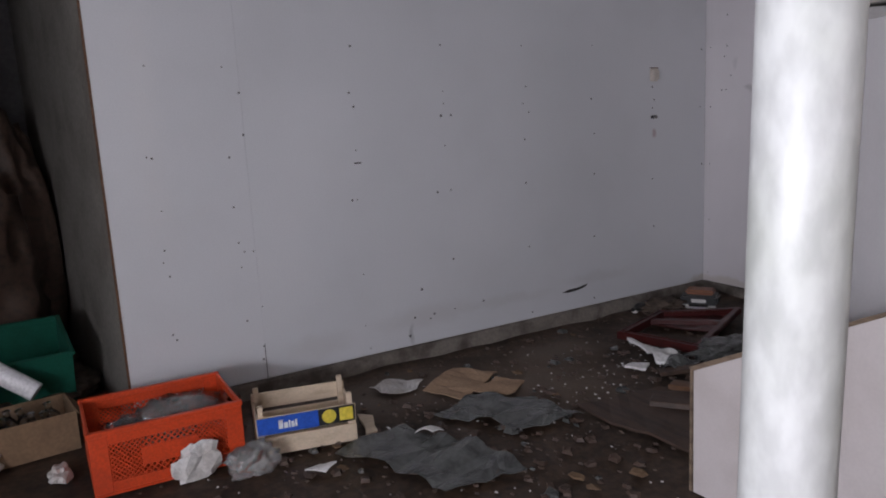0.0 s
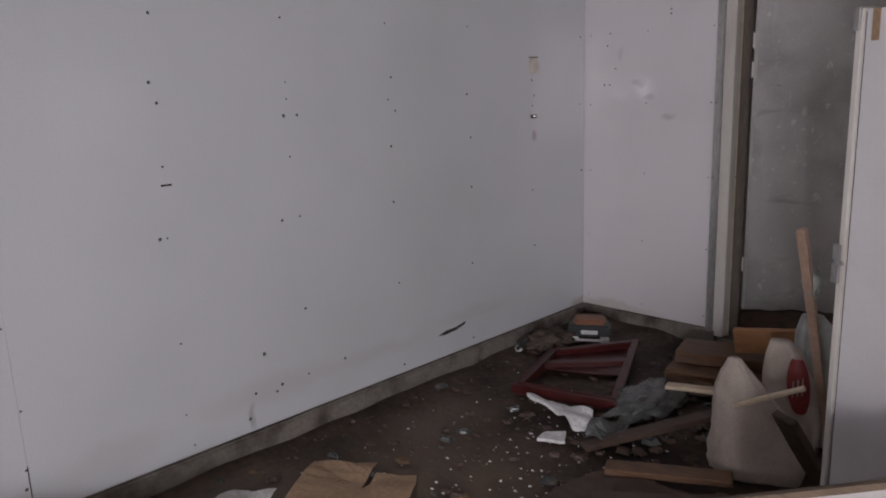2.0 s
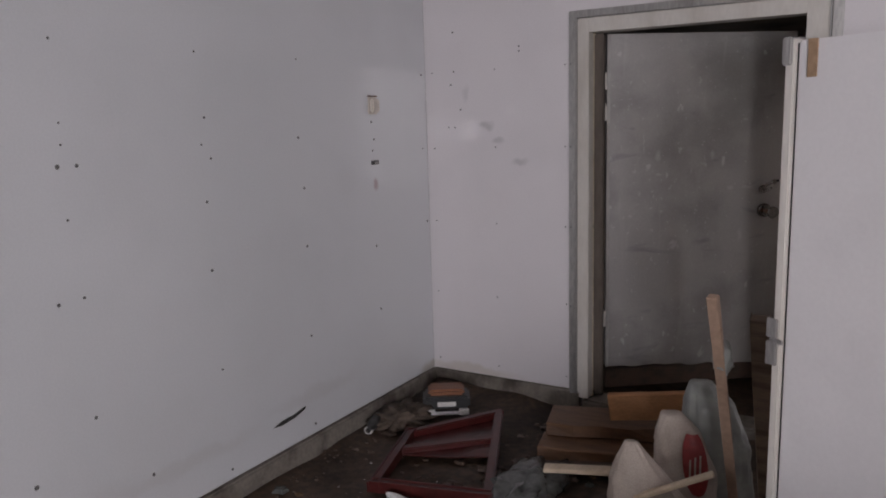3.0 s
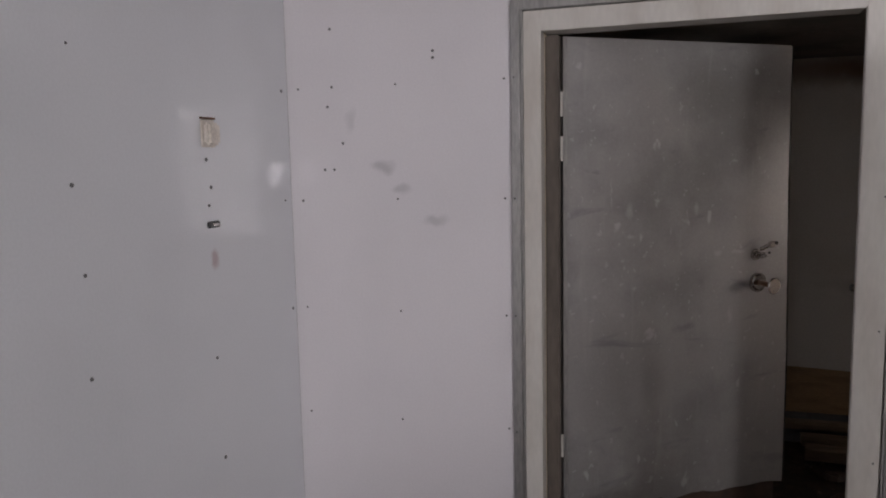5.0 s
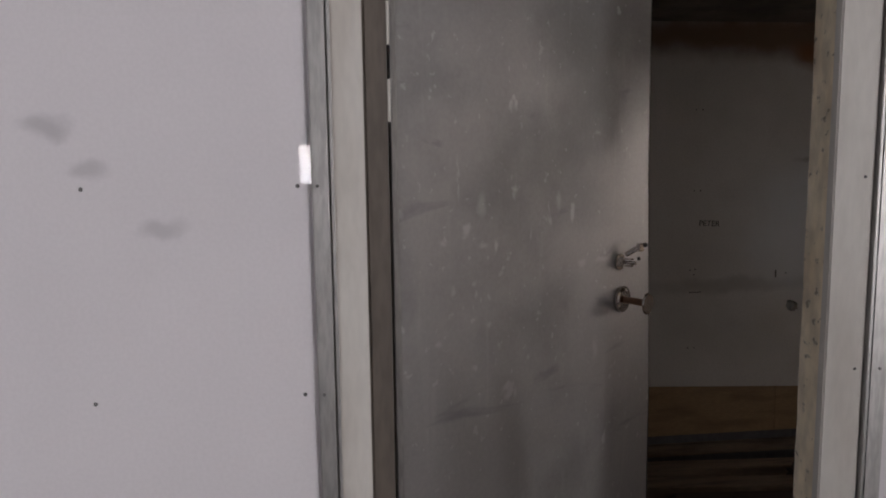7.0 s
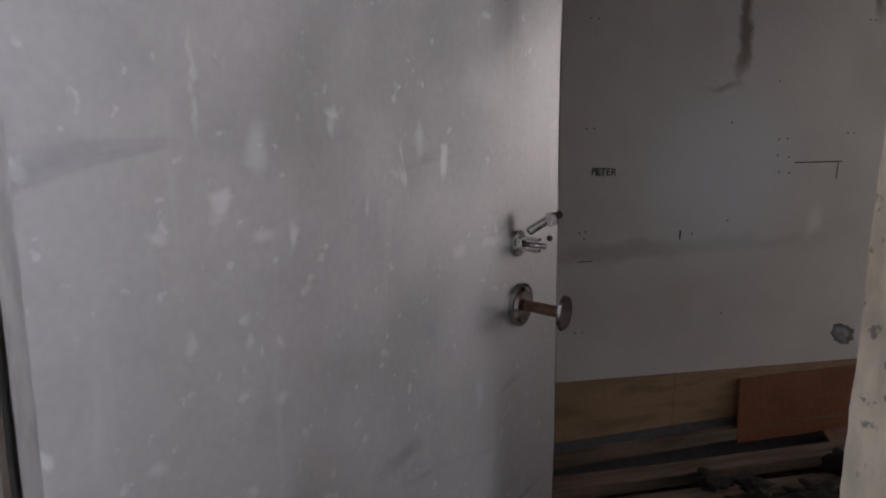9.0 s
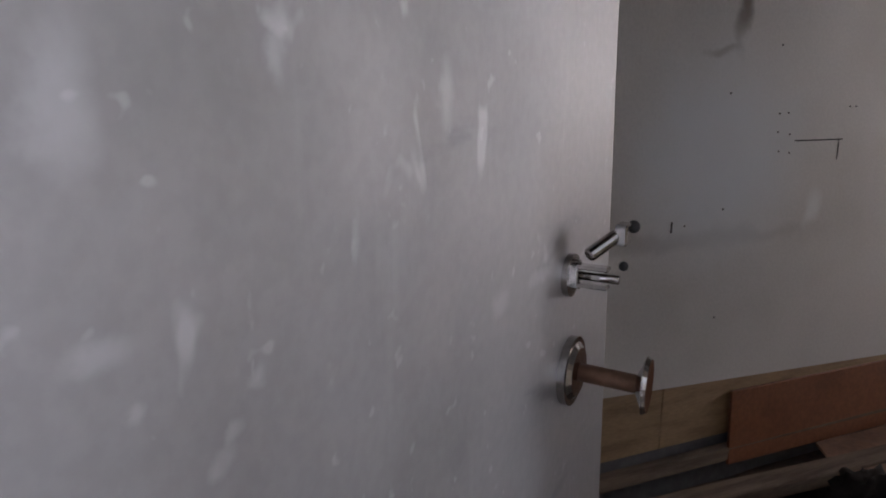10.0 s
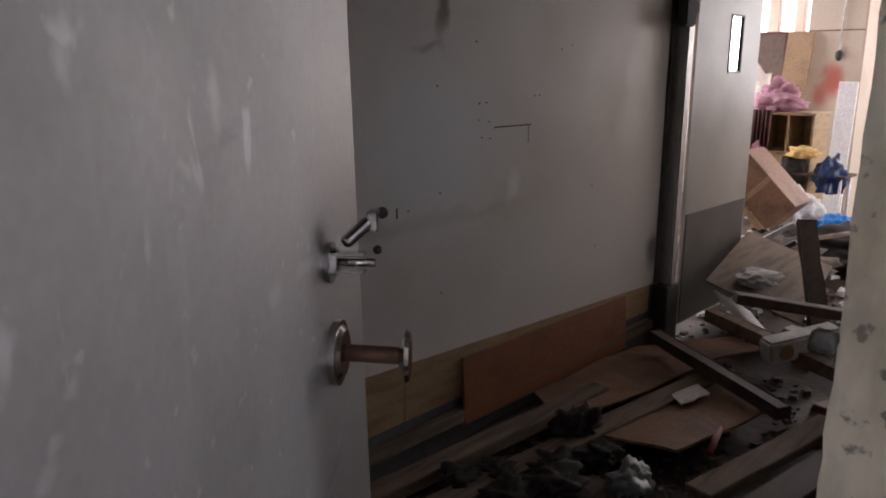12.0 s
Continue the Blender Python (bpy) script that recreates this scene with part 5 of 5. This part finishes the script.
def junction_box():
    c = root("socket_block", pose(4.55, 0.93, 0.2, 0, -10, -38))
    boxes("body", [((-0.17, -0.05, 0), (0.17, 0.05, 0.1))], M["paper"], c, "", 0.012)
    for x in (-0.1, 0.03):
        bm = bmesh.new()
        rod(bm, (x, -0.049, 0.05), (x, -0.054, 0.05), 0.034, 24)
        rod(bm, (x, -0.054, 0.05), (x, -0.0555, 0.05), 0.026, 24)
        part("opening", bm, M["cardboard"], c, "round brown opening")
    return tagged(c, "grubby white socket block lying on planks", "socket")


junction_box()
# leaning boards in the second doorway
bm = bmesh.new()
box(bm, (0, 0, 0), (0.85, 0.5, 0.012), pose(5.05, 1.1, 0.16, 18, -8, 8))
soften(bm, 0.002, 1)
tagged(part("grey_board", bm, M["grey_wood"]), "grey-brown board tilted over rubbish in the doorway", "board")
bm = bmesh.new()
box(bm, (0, 0, 0), (0.3, 0.34, 0.01), pose(4.86, 1.3, 0.14, 22, 30, -25))
tagged(part("grey_board", bm, M["alu"]), "bent grey metal sheet in the doorway", "metal sheet")
tagged(lump("torn_paper", (5.15, 1.36, 0.3), (0.12, 0.1, 0.05), M["paper"], 71, 0.4, 3, None, 2.4, True, False), "torn white paper on the tilted boards", "paper")
plank("plank", (4.78, 1.33, 0.32), (5.2, 0.85, 0.22), 0.07, 0.05, M["dark_wood"], "dark beam resting on boards in the doorway")
plank("plank", (5.48, 1.26, 0.6), (5.12, 1.03, 0.14), 0.09, 0.05, M["dark_wood"], "dark beam slanting through the doorway")
scatter("rubble_bits", [(2.1, 0.3, 4.7, 1.7), (2.4, 0.9, 4.0, 1.6)], 900, 0.03, M["crumb"], 13, 0.5, "scattered rubble on the passage floor")
scatter("dark_bits", [(2.1, 0.3, 4.7, 1.7), (4.9, 0.5, 6.5, 1.7)], 420, 0.06, M["dark_wood"], 15, 0.4, "scattered dark splinters and scraps")
scatter("paper_bits", [(5.0, 0.6, 9.5, 3.0)], 260, 0.1, M["paper"], 16, 0.25, "scattered paper and rubbish over the hall floor")

# ---- things in the hall ----
column = struct(boxes("column", [((9.0, 2.02, -0.05), (9.4, 2.52, 2.9))], M["beige_wall"], None, "", 0.01), "beige pillar smeared with red paint", "pillar")
boxes("joint", [((8.997, 2.03, 1.75), (9.0, 2.51, 1.762))], M["grey_wood"], column, "dark joint line")
bm = bmesh.new()
rod(bm, (8.98, 2.2, 2.6), (8.98, 2.22, 1.55), 0.008, 8)
cable = part("cable", bm, M["paper"], None, "", True)
tagged(cable, "pale cable hanging down the pillar", "cable")
tagged(lump("cable_plug", (8.97, 2.22, 1.48), (0.025, 0.03, 0.05), M["black"], 73, 0.2, 3, None, 2, False), "dark plug at the end of the cable", "plug")
bm = bmesh.new()
box(bm, (0, 0, 0), (0.03, 0.16, 1.3), pose(8.7, 1.975, 0.0, 0, 4, 0))
soften(bm, 0.004, 1)
tagged(part("enamel_strip", bm, M["lamp_white"]), "narrow white enamel strip leaning on the pillar", "panel")
bm = bmesh.new()
box(bm, (0, 0, 0), (0.02, 0.24, 1.75), pose(8.85, 2.5, 0.0, 2, 3, 0))
tagged(part("cardboard_sheet", bm, M["cardboard"]), "tall sheet of orange-brown cardboard", "cardboard")
dark_cab = root("dark_cabinet", pose(9.9, 3.02, 0))
boxes("body", [((0, 0, 0), (0.45, 0.36, 1.8))], M["mahogany"], dark_cab, "", 0.006)
boxes("cabinet_door", [((-0.02, 0.01, 0.05), (-0.001, 0.35, 1.77))], M["dark_wood"], dark_cab, "", 0.004)
tagged(dark_cab, "dark wooden cabinet before the windows", "cabinet")
cab = root("open_cabinet", pose(7.9, 2.03, 0))
boxes("side", [((0, 0, 0), (0.4, 0.016, 1.03))], M["plywood"], cab, "", 0.002)
boxes("side", [((0, 0.42, 0), (0.4, 0.436, 1.03))], M["plywood"], cab, "", 0.002)
boxes("divider", [((0, 0.2, 0.05), (0.4, 0.216, 1.03))], M["plywood"], cab, "", 0.002)
boxes("top", [((-0.01, -0.01, 1.03), (0.41, 0.446, 1.05))], M["plywood"], cab, "", 0.003)
boxes("back", [((0.385, 0.016, 0.03), (0.395, 0.42, 1.03))], M["plywood"], cab)
boxes("shelf", [((0, 0.016, 0.71), (0.384, 0.2, 0.725)), ((0, 0.216, 0.71), (0.384, 0.42, 0.725))], M["plywood"], cab)
boxes("front_panel", [((-0.012, 0.0, 0.04), (-0.0005, 0.43, 0.7))], M["plywood"], cab, "", 0.002)
tagged(cab, "open plywood cabinet with a cloth over its corner", "cabinet")
for i, (x, y, z, s, mat, lab) in enumerate(((8.05, 2.36, 1.05, (0.16, 0.18, 0.09), "cloth_pink", "crumpled pink cloth on the cabinet"), (8.15, 2.42, 1.1, (0.14, 0.14, 0.12), "cloth_pink", "heap of pink and white clothes"),
                                           (9.3, 2.85, 0.0, (0.4, 0.5, 0.62), "cloth_pink", "tall heap of pink clothes and bedding"), (9.5, 3.3, 0.0, (0.4, 0.5, 0.75), "paper", "heap of white bedding below the windows"))):
    tagged(lump("crumpled_cloth", (x, y, z), s, M[mat], 80 + i, 0.55, 4, None, 2.4), lab, "cloth", "clothes in the hall")
# striped cloth hung over the cabinet's corner: folds as geometry
bm = bmesh.new()
bmesh.ops.create_grid(bm, x_segments=48, y_segments=14, size=1)
for v in bm.verts:
    u, w = (v.co.x + 1) / 2, (v.co.y + 1) / 2
    v.co = Vector((7.86 - 0.02 * math.sin(u * 38) * (0.3 + w), 2.36 + u * 0.2, 1.07 - w * (0.3 + 0.04 * math.sin(u * 9))))
r = bmesh.ops.extrude_face_region(bm, geom=bm.faces[:])
for v in [g for g in r["geom"] if isinstance(g, bmesh.types.BMVert)]:
    v.co.x -= 0.004
bmesh.ops.recalc_face_normals(bm, faces=bm.faces[:])
tagged(part("striped_cloth", bm, M["mahogany"], None, "", True), "dark red folded cloth hanging over the cabinet corner", "cloth")
def tipped_carton():
    """A closed brown box that stands on one corner of the heap."""
    c = root("tipped_carton", pose(6.6, 2.06, 0.85, 224, 0, 0))
    boxes("body", [((0, 0, 0), (0.34, 0.52, 0.26))], M["rust_sheet"], c, "", 0.004)
    boxes("flap", [((-0.02, 0.0, 0.262), (0.0, 0.5, 0.3))], M["cardboard"], c, "pale folded flap", 0.002)
    boxes("tape", [((-0.0015, 0.24, 0.0), (-0.0004, 0.28, 0.258))], M["cardboard"], c, "strip of brown tape")
    return tagged(c, "brown cardboard box tipped up on the rubbish", "box")


tipped_carton()
stand = root("stand", pose(7.9, 1.85, 0))
for x, y in ((-0.1, -0.1), (-0.1, 0.35), (0.15, -0.1), (0.15, 0.35)):
    bm = bmesh.new()
    rod(bm, (x, y, 0), (x, y, 0.55), 0.012, 10)
    part("leg", bm, M["lamp_white"], stand, "white tubular leg", True)
boxes("seat", [((-0.14, -0.14, 0.55), (0.19, 0.39, 0.57))], M["dark_wood"], stand, "", 0.004)
tagged(stand, "stool with thin white legs under plastic bags", "stool")
tagged(lump("navy_bag", (7.86, 1.85, 0.42), (0.11, 0.11, 0.17), M["cloth_blue"], 90, 0.5, 4), "navy plastic bag draped over the stool", "bag")
tagged(lump("black_bag", (7.84, 2.15, 0.42), (0.1, 0.1, 0.17), M["cloth_dark"], 91, 0.5, 4), "black cloth draped over the stool", "cloth")
tagged(lump("yellow_cloth", (7.8, 2.05, 0.69), (0.07, 0.11, 0.055), M["cloth_yellow"], 92, 0.6, 4), "yellow cloth lying on the bags", "cloth")
tagged(lump("blue_bag", (7.3, 1.6, 0.17), (0.14, 0.14, 0.1), M["bag_blue"], 93, 0.5, 4), "bright blue plastic bag on the rubbish", "bag")
# each of these two lumps stands for a whole heap of rubbish
tagged(lump("rubbish_heap", (7.2, 1.5, 0.0), (0.45, 0.5, 0.15), M["cloth_dark"], 94, 0.6, 4, None, 3), "dark heap of rubbish on the hall floor", "bag")
tagged(lump("rubbish_heap", (6.3, 1.75, 0.0), (0.5, 0.35, 0.16), M["crumb"], 95, 0.7, 4, None, 3), "brown heap of rubbish on the hall floor", "bag")
tagged(lump("white_bag", (7.4, 1.95, 0.1), (0.2, 0.2, 0.22), M["paper"], 96, 0.5, 4), "white plastic bag behind the tipped box", "bag")
plank("metal_rail", (6.15, 1.93, 0.17), (6.3, 1.58, 0.43), 0.05, 0.03, M["alu"], "grey metal bed rail sticking out of the heap", "rail")
plank("metal_rail", (6.0, 1.86, 0.1), (6.12, 1.5, 0.35), 0.05, 0.03, M["black"], "black metal bed rail in the heap", "rail")
plank("plank", (6.3, 1.85, 0.22), (6.9, 1.4, 0.3), 0.05, 0.02, M["grey_wood"], "splintered lath on the rubbish heap")
